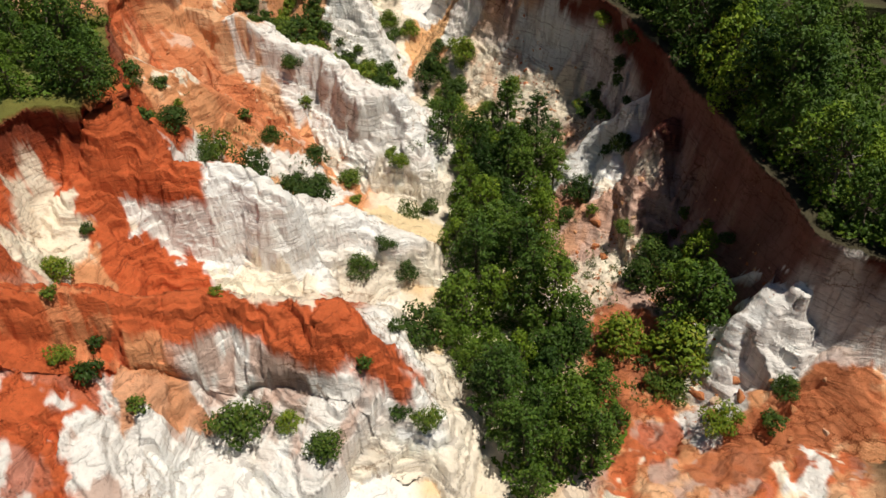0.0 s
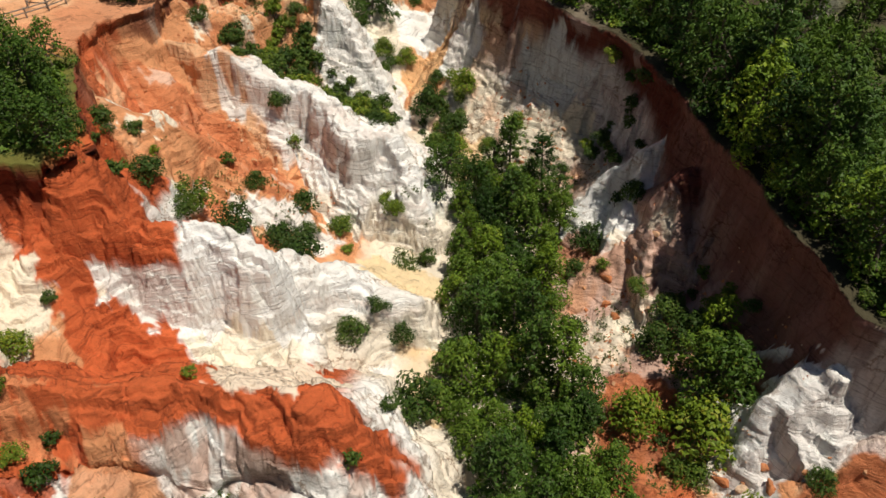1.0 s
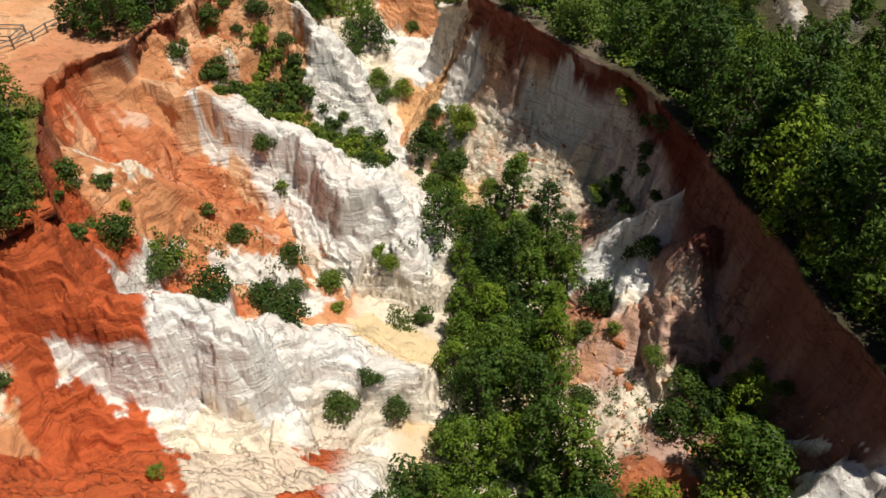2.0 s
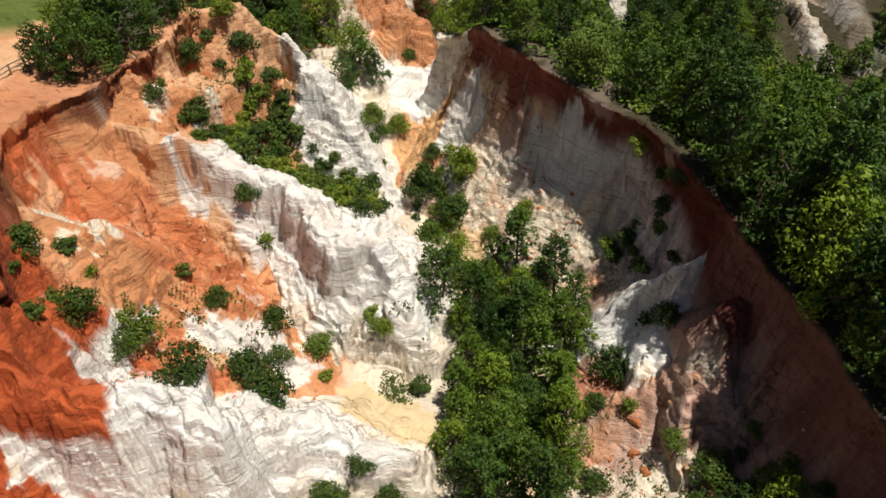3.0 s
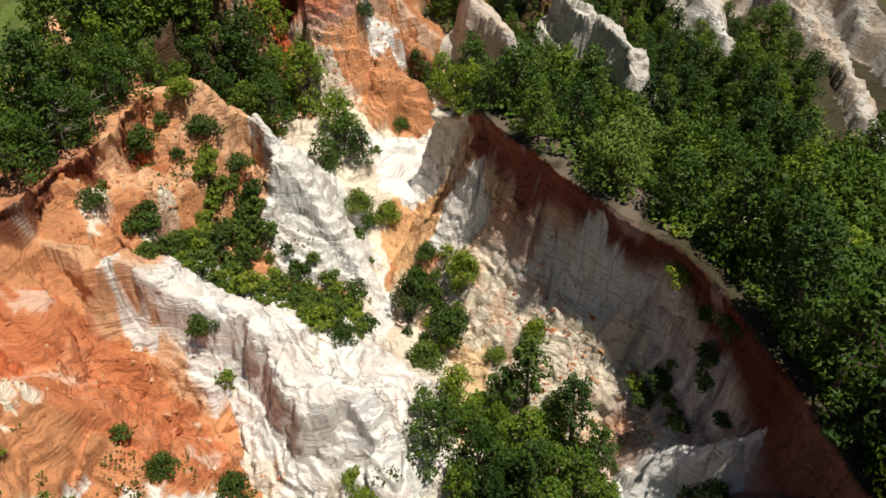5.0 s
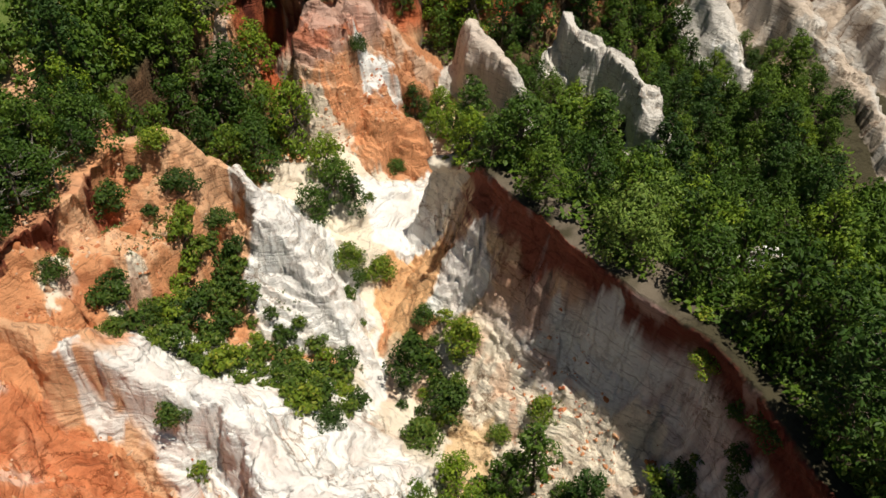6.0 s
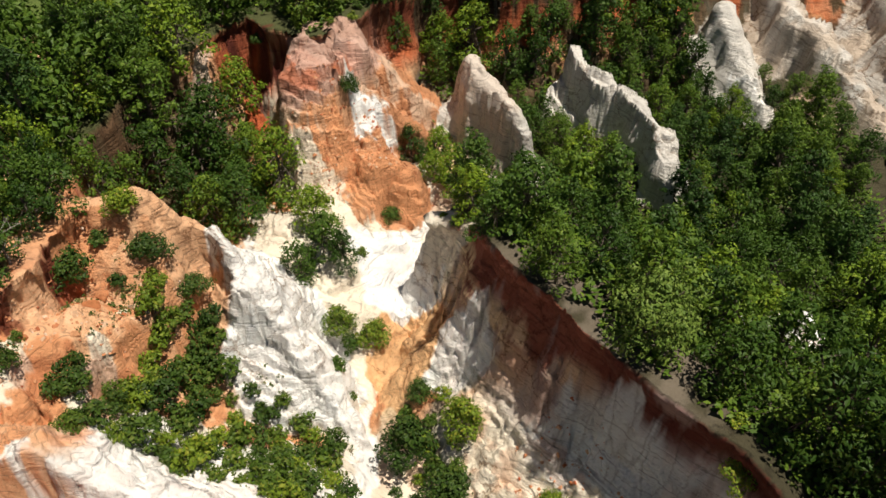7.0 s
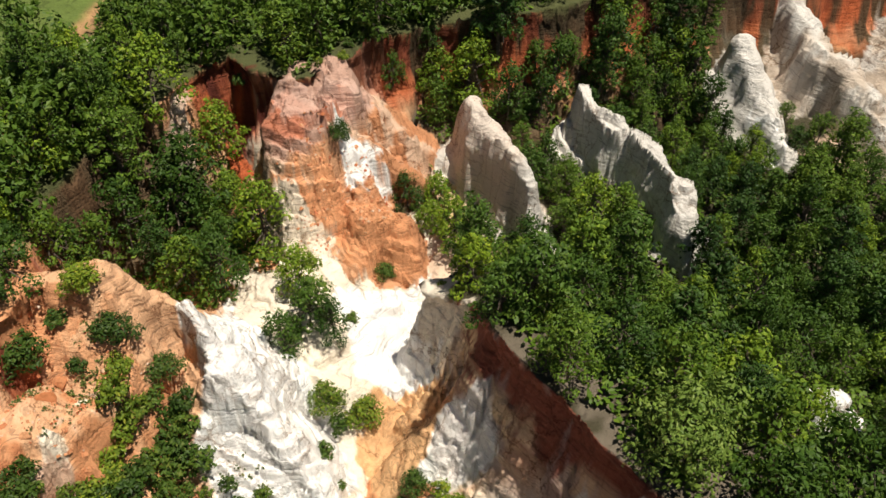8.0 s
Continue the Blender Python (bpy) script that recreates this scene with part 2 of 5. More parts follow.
WEST_RIM_NORTH = [
    (-32, 84.6, 16), (-30.2, 89.6, 15.8), (-27.6, 94.4, 15.8), (-27, 101, 15.2), (-28.6, 106, 14.4), (-29.4, 112, 14), (-27, 119, 15), (-23.5, 126, 15.5),
    (-21, 130.4, 15.8), (-18.4, 131.6, 16.4), (-15.6, 128.8, 16.4), (-13, 127.8, 16), (-9, 128.5, 16), (-6, 134, 17), (0, 138.6, 16), (9, 139, 17), (18, 142, 17), (30, 147, 17), (52, 152, 17), (90, 150, 17),
]
WEST_RIM = WEST_RIM_SOUTH + WEST_RIM_NORTH
# the rim of the eastern upland, which falls away behind it
EAST_RIM = [
    (.9, 107, 9.8), (2.8, 104.6, 11.8), (4.6, 101.6, 13.8), (5.3, 98.9, 15.2), (7, 95.4, 15.4), (8.9, 92.6, 15.5), (10.6, 89.4, 15.6), (13.1, 86.8, 15.2), (16.2, 84, 14.8),
    (18.7, 81.2, 15.2), (20.1, 78, 15), (20.9, 75, 15), (21.7, 70.5, 15.2), (22.6, 66.8, 15), (24.2, 62.8, 14.6), (25.4, 58, 14.6), (26, 53.2, 14.8), (27, 50, 14.4), (27.6, 46, 14.4),
    (28.4, 42.8, 13.6), (33, 39.8, 13.8), (44, 36, 14), (90, 30, 14),
]
FINS = {}


def fin(name, crest, left, right):
    """A ridge: its crest as (x, y, z, height of the cliff on the left, on the right), and for each side the cap's width and slope, the cliff's slope and the foot's slope."""
    FINS[name] = (crest, left, right)


fin("front", [(-39, 36.5, 15.6, 1, 1), (-31, 37, 13.4, 1, 1), (-26, 38, 11.8, 1, 1.4), (-22, 39.4, 10.4, 1, 2.8), (-19, 40, 9.9, 1, 5), (-13.6, 40.3, 9.4, 1, 5), (-8.6, 39.5, 9.2, 1, 3.4),
              (-6, 38.3, 7.4, 1, 1.4), (-4, 37.6, 4.6, 1, .8), (-1.6, 35.6, .8, .5, .6), (1, 31.5, -3, .2, .4)], (1.2, .4, 1.6, 1.0), (1.5, 1.3, 3.2, .4))
fin("middle", [(-29.4, 57.4, 16.4, 3, 4), (-26, 55.6, 13, 3, 4), (-23.4, 54.9, 11.3, 2, 6), (-21, 55.4, 10.8, 2, 7), (-18.4, 55.8, 10.6, 2, 7), (-15.4, 55.4, 9.2, 2, 6.4), (-13.6, 57.4, 5.6, 1, 2.6),
               (-10.4, 58, 3.6, 1, 1.6), (-7.6, 57.8, 2.6, .8, 1.2), (-2.5, 56.4, .6, .5, 2), (-.8, 55, -3, .2, .4)], (.8, .4, 1.8, .8), (1.2, .9, 2.7, .6))
fin("orange_spur", [(-35, 69.6, 16, .5, .5), (-30, 70.8, 12, .4, .4), (-27.2, 72, 10.8, .6, .3), (-24.4, 72.6, 8, .8, .3), (-22, 72.4, 5.8, .5, .2), (-19.4, 70.6, 4.2, .3, .3), (-16, 68.6, 2.6, .3, .5),
                    (-12.6, 68, -.2, .2, .4), (-10, 67.4, -2, .1, .2)], (1, .3, 1.5, .75), (1, .3, 1.5, .42))
fin("rim_fold", [(-34, 82.6, 15.8, .5, .5), (-31.8, 81, 12, .5, .5), (-29, 80, 9, .4, .4), (-26, 79.6, 6.6, .3, .3), (-22.4, 79, 4.6, .2, .2)], (1, .3, 1.5, .6), (1, .4, 2, .7))
fin("shoulder", [(-31, 88.8, 15, .6, .6), (-28.6, 89.6, 13.8, .5, .6), (-26.4, 90.6, 12.2, .4, .8), (-24.4, 93.2, 11.6, .4, 1), (-22.8, 93.6, 10.8, .6, 1.4), (-21.4, 92.4, 7.4, .4, .8), (-19, 90, 4, .2, .2)], (1.4, .3, 1.5, .7), (1.2, .4, 2.4, .8))
fin("apron", [(-12, 111.4, 5.6, .1, .1), (-9.4, 109.2, 4.4, .1, .1), (-7.4, 105, 2.5, .1, .1), (-6, 103, 1.8, .1, .1), (-5.2, 100, -.4, .1, .1)], (1.5, .15, .8, .5), (1.5, .15, .8, .4))
fin("talus", [(2, 105, 5.4, .1, .1), (.2, 104.5, 3.2, .1, .1), (-1.2, 104, 1.4, .1, .1), (-2.6, 103, -.6, .1, .1)], (1, .3, .8, .6), (1, .4, .8, .8))
fin("upper", [(-34, 85.6, 15.4, .5, 1), (-30.4, 84.8, 11.8, .5, 2), (-26, 83.9, 11.5, .5, 3.4), (-24.2, 83.5, 12.1, .5, 4), (-22, 82.9, 10.8, .6, 3.2), (-18.6, 82, 9, .8, 3.2), (-14.4, 81.6, 8.1, 1, 4.8),
              (-11.4, 78.4, 7.5, 1, 5.6), (-9, 74.4, 7.1, 1.2, 5), (-5.4, 73.8, 6.6, 1.6, 1.4), (-3.4, 72, 4, 1.2, 1), (-2.6, 69.6, 1.8, .8, 1), (-2.2, 67.6, -.4, .6, 1.4), (-1.8, 66.4, -3, .2, .3)], (1.3, .4, 1.9, .78), (.45, .5, 3.6, 1.05))
fin("far_white", [(-27, 101.6, 15, 2, 2), (-21, 103.2, 15, 3, 2.4), (-19.4, 103.4, 12.8, 2, 2.4), (-17, 103.2, 11.7, 2, 2.6), (-15.4, 101.2, 10.5, 2, 3), (-13.9, 99, 9.7, 2, 3.2), (-12.2, 97.6, 7.3, 1.4, 2.4),
                  (-9.4, 96, 4, .8, 1), (-7.4, 94.8, .9, .4, .5), (-5.4, 93.2, -1.6, .2, .2)], (.7, .6, 2.2, 1.2), (.5, .5, 2.8, .9))
fin("far_orange", [(-12.6, 130, 16, 2, 4), (-12.4, 125, 15.6, 3, 7.5), (-12.2, 122.4, 15.2, 4, 8), (-11.8, 121, 13, 3, 5), (-11.3, 119.2, 9.8, 2, 3.6), (-10.6, 117.2, 5.6, 1, 1.4), (-9, 114.6, 2.6, .3, .4)],
    (3.4, .25, 2.6, .95), (1.4, .4, 4.4, .8))
fin("far_block", [(-8.6, 129.5, 16.4, 3, 2), (-8, 126.6, 15.4, 3, 2), (-7.4, 124.6, 12, 2.4, 1.6), (-5.9, 122, 8.6, 3, 1.4), (-5, 119.8, 7.4, 3, 1.6), (-3, 119.6, 5.6, 1.6, 1.8), (-1.5, 117.6, 4.4, 1, 1.4), (-.8, 115.6, 1, .3, .3)], (.8, .5, 3.6, .85), (1.6, .4, 2.4, .9))
fin("nose", [(25.4, 64, 14.4, 1, 1), (23.2, 63.4, 11, 1.2, 1.4), (20.9, 62.1, 9.4, 2, 2.2), (19.3, 61.6, 6.6, 1.4, 1.2), (17.8, 62, 2.6, .5, .6), (15.4, 61.4, .2, .3, .3), (11.6, 60, -3, .1, .2)],
    (1.7, .55, 2.4, .85), (1.5, .55, 2.6, .9))
fin("little_white", [(20.6, 69.4, 9.8, 2, 1), (19.3, 69.3, 8.8, 2.4, 2), (17.4, 70.2, 5.9, 1.8, 1.8), (15.4, 70.3, 3.2, 1, 1.2), (14, 69.8, 1.5, .5, .8), (11, 69.6, -2.4, .1, .2)], (.4, .5, 3.6, .9), (.7, .6, 2.4, .9))
fin("knob", [(28.8, 43.8, 11.6, 1, 1), (27.4, 42.5, 8.8, 1.4, 1), (25.6, 42.2, 6.8, 1.6, 1.4), (24.3, 42.2, 5.4, 1.6, 1.8), (23, 41, 2, .6, .6), (21.4, 40.4, -1.2, .2, .3), (18, 41, -3.4, .1, .1)], (.9, .4, 3, 1.1), (.8, .5, 3.2, 1.1))
fin("low_spur", [(32.4, 39.6, 6.4, 1, 1), (28.8, 38, 3.6, 1, 1), (24.6, 36.6, .6, .6, .8), (19, 34, -2.4, .2, .3)], (.8, .5, 2, .6), (.8, .5, 2.4, .6))
fin("sliver", [(25.6, 100.5, 4, .4, .4), (27.4, 100.1, 4.7, .7, .8), (29.8, 99.8, 5.4, .8, .9), (31, 99.8, 4.8, .5, .6)], (.25, .4, 3, 1.2), (.35, .45, 3, 1.2))
fin("tower", [(4.2, 129.4, 12.4, 4, 5), (5.2, 126.6, 12.5, 6, 7.5), (7.2, 123, 11.6, 6, 7.5), (8.8, 121, 10.2, 5, 7), (9.8, 119.4, 8.6, 4, 5.5), (10.3, 118.4, 5.4, 2, 3)], (.9, .5, 4.5, 1), (.7, .5, 5.5, .9))
fin("blade", [(15.8, 132.8, 11.6, 3, 4), (17.2, 130.4, 10.9, 4, 5.5), (19.8, 126.8, 10.1, 4, 6), (22.4, 123.4, 9.2, 4, 6), (23.4, 120.4, 8.8, 4, 5.5), (23.7, 117.8, 7.6, 3, 4), (23.9, 116.2, 4, 1, 2)], (.5, .5, 4.5, 1), (.45, .5, 5.5, .9))
fin("stub", [(34, 142, 12.4, 2, 3), (35.2, 138.4, 9.4, 2, 3), (36.2, 134.5, 7.6, 2, 3), (37.1, 130, 5.8, 1.6, 2.4), (37.7, 127.8, 2, .6, .8)], (1.2, .6, 2.6, 1), (1, .6, 3, 1))
fin("massif", [(41, 149, 16, 3, 4), (42, 142, 12, 3, 4.4), (44.4, 138, 11.8, 3, 5), (45.2, 133, 10, 3, 4.6), (46.6, 129.6, 8.2, 3, 4), (48.5, 124, 6.4, 2, 3), (50, 117, 3, 1, 1.5)], (1.4, .5, 3, .9), (1.2, .5, 3.4, .9))
fin("massif_east", [(56, 150, 15, 3, 3), (54, 138, 11, 3, 3), (55.5, 127, 8, 2, 3), (58, 117, 3, 1, 1)], (1.5, .5, 3, .9), (1.5, .5, 3, .9))
LAND = ["bed", "west", "east"] + list(FINS)


def blocks(arc, z, width, seed):
    """Steps between upright slabs of a cliff, 0 to 1, with crooked joints."""
    u = arc / width + .35 * grain(arc, z, 2.5, seed)
    return lattice(np.floor(u), np.floor(z * 0), seed)


def landform(x, y):
    """Height of the ground, which landform it belongs to, how far out from that landform's edge, and the metres along it."""
    wx = x + .3 * rough(x, y, 2.8, 3, 11) + .25 * grain(x, y, 7, 14)
    wy = y + .3 * rough(x, y, 2.8, 3, 21) + .25 * grain(x, y, 7, 24)
    # flutes push every steep edge in and out
    flute = 1.5 * (creased(x, y, 3.2, 4, 31) - .62) + .5 * grain(x, y, 5.5, 33)
    z = np.full(x.shape, 60.0)
    for bed in BEDS:
        d, h, _, _ = along(x, y, bed)
        z = np.minimum(z, h + .1 * d + .016 * np.minimum(d, 14) ** 2)
    z = np.minimum(z, 7.0)
    z = z + ease(11, 15, x) * ease(60, 54, y) * (3.0 * creased(x, y, 6, 4, 53) - 1.9 + .35 * rough(x, y, 1.8, 3, 54))
    z = z + ease(-27, -23, x) * ease(-3, -7, x) * ease(45, 48, y) * ease(58, 55, y) * (.8 * creased(x, y, 3, 3, 63) - .35)
    z = z + ease(82, 88, y) * ease(-10, -8, x) * ease(7, 5, x) * (.9 * creased(x, .5 * y, 3.4, 4, 73) - .5)
    owner, out, where = np.zeros(x.shape, int), np.zeros(x.shape), np.zeros(x.shape)
    tall = []
    d, h, s, _ = along(wx, wy, WEST_RIM)
    within = inside(wx, wy, WEST_RIM + [(90, 900, 0), (-900, 900, 0), (-900, 22, 0)])
    cut = fall(d + flute * np.minimum(1, d), [(.2, 1.0), (1.5, 3.4), (1.3, 1.5), (60, .84)])
    cut = cut + .35 * np.maximum(0, d - 2.6) * ease(58, 54, y)
    rill = (.9 * (1 - creased(s + .5 * d, .6 * d, 3.6, 4, 35)) + .5 * rough(x, y, 3, 4, 34)) * ease(1.2, 4, d)
    tall.append((np.where(within, h + .25 * rough(x, y, 12, 3, 5), h - cut - rill), np.where(within, -d, d), s))
    ex, ey = x + .32 * rough(x, y, 4.2, 2, 15) + .3 * grain(x, y, 9, 14), y + .32 * rough(x, y, 4.2, 2, 25) + .3 * grain(x, y, 9, 24)
    d, h, s, _ = along(ex, ey, EAST_RIM)
    within = inside(ex, ey, EAST_RIM + [(200, 30, 0), (200, 112, 0), (30, 112, 0), (3, 109, 0)])
    slab = 1.1 * (blocks(s, y, 2.8, 36) - .5) + .4 * (blocks(s, y, 1.3, 37) - .5)
    cut = fall(d + (.3 * flute + slab) * np.clip(d - .7, 0, 1), [(.1, 1.0), (1.3, 5.8), (1.8, 2.2), (60, .96)])
    milder = fall(d + (.3 * flute + slab) * np.clip(d - .7, 0, 1), [(.1, 1.0), (2.5, 3.2), (1.3, 1.9), (60, .95)])
    cut = cut + (milder - cut) * ease(85, 91, y)
    rill = (.8 * (1 - creased(s, .3 * d, 3.2, 4, 38)) + .5 * rough(x, y, 2.4, 4, 39)) * ease(2.2, 4.5, d)
    tall.append((np.where(within, h - fall(d - 3, [(15, .77), (200, .25)]) + .3 * rough(x, y, 9, 3, 6), h - cut - rill), np.where(within, -d, d), s))
    for k, (crest, left, right) in enumerate(FINS.values()):
        d, h, s, side = along(wx, wy, crest)
        run = [0.0]
        for p, q in zip(crest, crest[1:]):
            run.append(run[-1] + math.hypot(q[0] - p[0], q[1] - p[1]))
        buttress = 1.1 * grain(s, .35 * d + 7 * side, 3.6, 45 + k) + .5 * grain(s, .5 * d, 1.6, 46 + k)
        e = np.maximum(0, d + (.35 * flute + .3 * (blocks(s, y, 1.5, 40 + k) - .5) + .95 * buttress) * np.clip(1.2 * d - .2, 0, 1))
        drops = []
        for column, (cap, top, steep, foot) in ((3, left), (4, right)):
            cliff = np.interp(s, run, [p[column] for p in crest])
            past = np.maximum(0, e - cap)
            drops.append(np.minimum(e, cap) * top + np.minimum(past * steep, cliff) + np.maximum(0, past - cliff / steep) * foot)
        drop = np.where(side > 0, drops[0], drops[1])
        rill = .3 * (1 - creased(s + 3 * side, .45 * d, 2.6, 4, 60 + k)) * ease(.3, 2.5, d)
        tall.append((h + .4 * grain(x, y, 2.2, 41) - drop - rill + .25, d * side, s))
    for k, (h, d, s) in enumerate(tall):
        won = (h > z) | (within & (k == 1))
        z, owner, out, where = np.where(won, h, z), np.where(won, k + 1, owner), np.where(won, d, out), np.where(won, s, where)
    # small rills and lumps
    steep = ease(0, 3, z + 3.6) * np.where((owner > 2) | (out > 0), 1, .15)
    z = z - np.where(owner > 2, .1, .4) * steep * (1 - creased(x, y, 1.3, 3, 51)) + np.where(owner > 2, .04, .1) * rough(x, y, 1.1, 3, 61)
    # narrow fissures and scarps running aslant down the open slopes
    bend = .7 * rough(x, y, 3, 3, 55)
    for size, deep, seed, u, v in ((2.2, .55, 56, .8, .6), (1.2, .32, 58, .95, -.3)):
        lines = 1 - np.abs(grain(u * x + v * y + bend, .3 * (u * y - v * x), size, seed))
        z = z - deep * np.where(np.isin(owner, [1] + [LAND.index(k) for k in ("orange_spur", "rim_fold", "shoulder")]), 1.6, 1) * steep * ease(.86, .99, lines) * ease(-.45, .1, grain(x, y, 5, seed + 1))
    return z, owner, out, where

# ---------------------------------------------------------------- the ground sheet
def stretched(lo, hi, step, far):
    """Even steps between lo and hi, then growing ones out to far on both sides, slowly at first."""
    core = list(np.arange(lo, hi + step / 2, step))
    a, b, s = core[0], core[-1], step
    before, after = [], []
    while b < far:
        s *= 1.16 if b - hi > 24 else (1.03 if s < .34 else 1)
        b += s
        a -= s
        after.append(b)
        before.append(a)
    return np.array(before[::-1] + core + after)


def blend(c, weight, colour):
    w = np.clip(weight, 0, 1)[..., None]
    return c * (1 - w) + np.array(colour) * w


# the rust tone is red clay with the shade under the rims mixed in
RED, ORANGE, SHADED_RUST = (0.58, 0.132, 0.046), (0.71, 0.335, 0.165), (0.13, 0.034, 0.023)
WHITE, CREAM, SAND, PINK = (0.9, 0.88, 0.86), (0.84, 0.75, 0.62), (0.78, 0.58, 0.36), (0.62, 0.42, 0.35)
PEACH, BROWN = (0.78, 0.47, 0.28), (0.64, 0.47, 0.35)
RUST_ORANGE, SAND_ORANGE, PALE_SAND, SLATE = (0.5, 0.17, 0.075), (0.72, 0.44, 0.23), (0.82, 0.66, 0.42), (0.6, 0.63, 0.64)
# the litter is darkened to carry the shade between the crowns
MAUVE, GREY, GRASS, SHADED_LITTER = (0.6, 0.51, 0.5), (0.72, 0.69, 0.68), (0.12, 0.17, 0.04), (0.062, 0.055, 0.032)


PATCHES = []


def bed_patch(colour, much, ring):
    """Where one bed of clay or sand comes to the surface: an outline on the plan."""
    PATCHES.append((colour, much, ring))


bed_patch(ORANGE, 0.9, [(-23.9, 36.5), (-21.6, 38.0), (-19.8, 36.6), (-17.9, 34.3), (-19.3, 33.3), (-21.9, 33.1), (-23.5, 32.2)])
bed_patch(RED, 0.9, [(-28.9, 35.8), (-26.5, 35.3), (-23.8, 32.1), (-24.9, 30.9), (-27.2, 32.5), (-30.1, 34.2)])
bed_patch(WHITE, 1, [(-26.2, 30.8), (-21.8, 32.6), (-18.4, 32.3), (-9.2, 29.0), (-25.1, 26.8)])
bed_patch(RED, 0.8, [(-29.4, 29.3), (-26.8, 28.9), (-25.5, 26.6), (-28.7, 25.9)])
bed_patch(CREAM, 1, [(-37.3, 52.4), (-34.9, 54.3), (-31.8, 51.6), (-30.0, 48.8), (-32.5, 43.7), (-34.0, 43.9)])
bed_patch(RED, 1, [(-32.2, 55.9), (-29.8, 54.0), (-27.8, 51.1), (-24.0, 51.2), (-20.5, 50.1), (-18.3, 41.0), (-22.6, 40.2), (-30.0, 48.8), (-31.4, 52.0), (-34.6, 54.8)])
bed_patch(CREAM, 0.9, [(-20.5, 50.3), (-16.8, 52.1), (-11.9, 51.2), (-7.1, 46.4), (-9.5, 39.6), (-15.6, 40.3)])
bed_patch(RUST_ORANGE, 0.9, [(14.5, 51.0), (19.0, 47.8), (19.8, 43.5), (16.5, 38.3), (13.4, 39.7), (13.1, 45.0)])
bed_patch(GREY, 1, [(19.7, 38.3), (21.4, 40.1), (24.2, 40.4), (25.6, 38.8), (21.6, 34.5), (19.5, 35.1)])
bed_patch(RUST_ORANGE, 0.9, [(25.0, 36.7), (30.8, 39.0), (34.1, 37.9), (33.7, 34.0), (27.8, 33.3), (19.9, 30.6), (19.1, 32.7), (22.5, 35.4)])
bed_patch(GREY, 0.7, [(23.6, 41.7), (26.7, 41.6), (30.1, 41.5), (32.4, 39.8), (33.8, 38.4), (29.5, 38.2), (25.8, 39.2)])
bed_patch(WHITE, 1, [(28.3, 34.3), (29.4, 33.5), (27.5, 29.2), (26.0, 29.6)])
bed_patch(CREAM, 0.8, [(9.8, 55.4), (14.8, 57.2), (20.0, 57.2), (20.3, 55.6), (15.0, 51.4), (10.5, 48.4), (9.2, 51.0)])
bed_patch(SAND, 1, [(0.9, 86.7), (5.1, 85.1), (4.1, 81.0), (3.0, 73.5), (1.4, 78.5)])
bed_patch(PALE_SAND, 1, [(-8.8, 66.0), (-2.6, 65.2), (1.1, 62.0), (0.3, 60.1), (-3.3, 59.9), (-7.9, 61.7)])
bed_patch(WHITE, 1, [(-5.1, 111.9), (-0.1, 116.0), (1.6, 102.5), (-3.8, 103.5), (-5.9, 105.4)])
bed_patch(SAND_ORANGE, 1, [(-3.7, 97.5), (-1.1, 103.0), (1.6, 102.1), (1.4, 95.3), (-1.0, 94.4), (-3.2, 93.7)])
bed_patch(WHITE, 1, [(-8.5, 94.3), (-4.9, 95.3), (-3.7, 88.7), (-5.0, 86.1), (-7.3, 92.8)])
bed_patch(WHITE, 0.9, [(-24.7, 82.8), (-21.7, 82.1), (-22.0, 79.6), (-23.8, 80.2)])
bed_patch(WHITE, 0.9, [(-26.7, 59.9), (-23.3, 61.2), (-19.0, 60.5), (-20.2, 56.2), (-25.4, 58.7)])
bed_patch(WHITE, 0.9, [(-21.7, 68.5), (-14.8, 69.3), (-12.9, 67.8), (-10.1, 67.1), (-11.7, 64.9), (-17.8, 66.5), (-21.8, 67.0)])
bed_patch(RED, 0.9, [(-28.3, 58.7), (-26.8, 59.3), (-25.0, 58.5), (-20.5, 55.7), (-21.8, 54.5), (-24.3, 53.8), (-28.7, 55.3)])
bed_patch(RED, 0.7, [(-23.6, 61.3), (-17.3, 66.3), (-16.4, 63.6), (-18.5, 60.3)])
bed_patch(SLATE, 0.9, [(10.1, 89.3), (15.8, 83.8), (17.0, 81.8), (16.9, 81.4), (12.5, 83.8), (9.3, 87.5)])
bed_patch(CREAM, 1, [(8.0, 87.3), (12.5, 84.1), (17.1, 80.0), (15.9, 78.0), (9.9, 80.6), (7.2, 82.1)])
bed_patch(PINK, 0.6, [(15.5, 62.9), (19.0, 63.4), (21.6, 61.3), (22.3, 57.7), (18.3, 57.0), (15.8, 60.3)])
bed_patch(CREAM, 0.8, [(16.3, 64.9), (17.8, 64.3), (16.8, 63.2), (15.8, 63.8)])
bed_patch(CREAM, 0.8, [(18.7, 61.8), (20.9, 60.7), (20.7, 60.0), (19.0, 60.3)])
bed_patch(RUST_ORANGE, 0.7, [(11.5, 68.7), (16.0, 66.8), (13.5, 62.2), (11.6, 65.2)])
bed_patch(PEACH, 0.8, [(-33.3, 71.9), (-34.0, 76.2), (-32.8, 77.8), (-31.6, 73.2), (-31.5, 69.3)])
bed_patch(RED, 0.45, [(-33.3, 79.6), (-27.7, 82.5), (-22.3, 78.8), (-18.9, 77.0), (-14.1, 72.2), (-17.0, 68.9), (-24.5, 71.6), (-31.9, 75.6)])
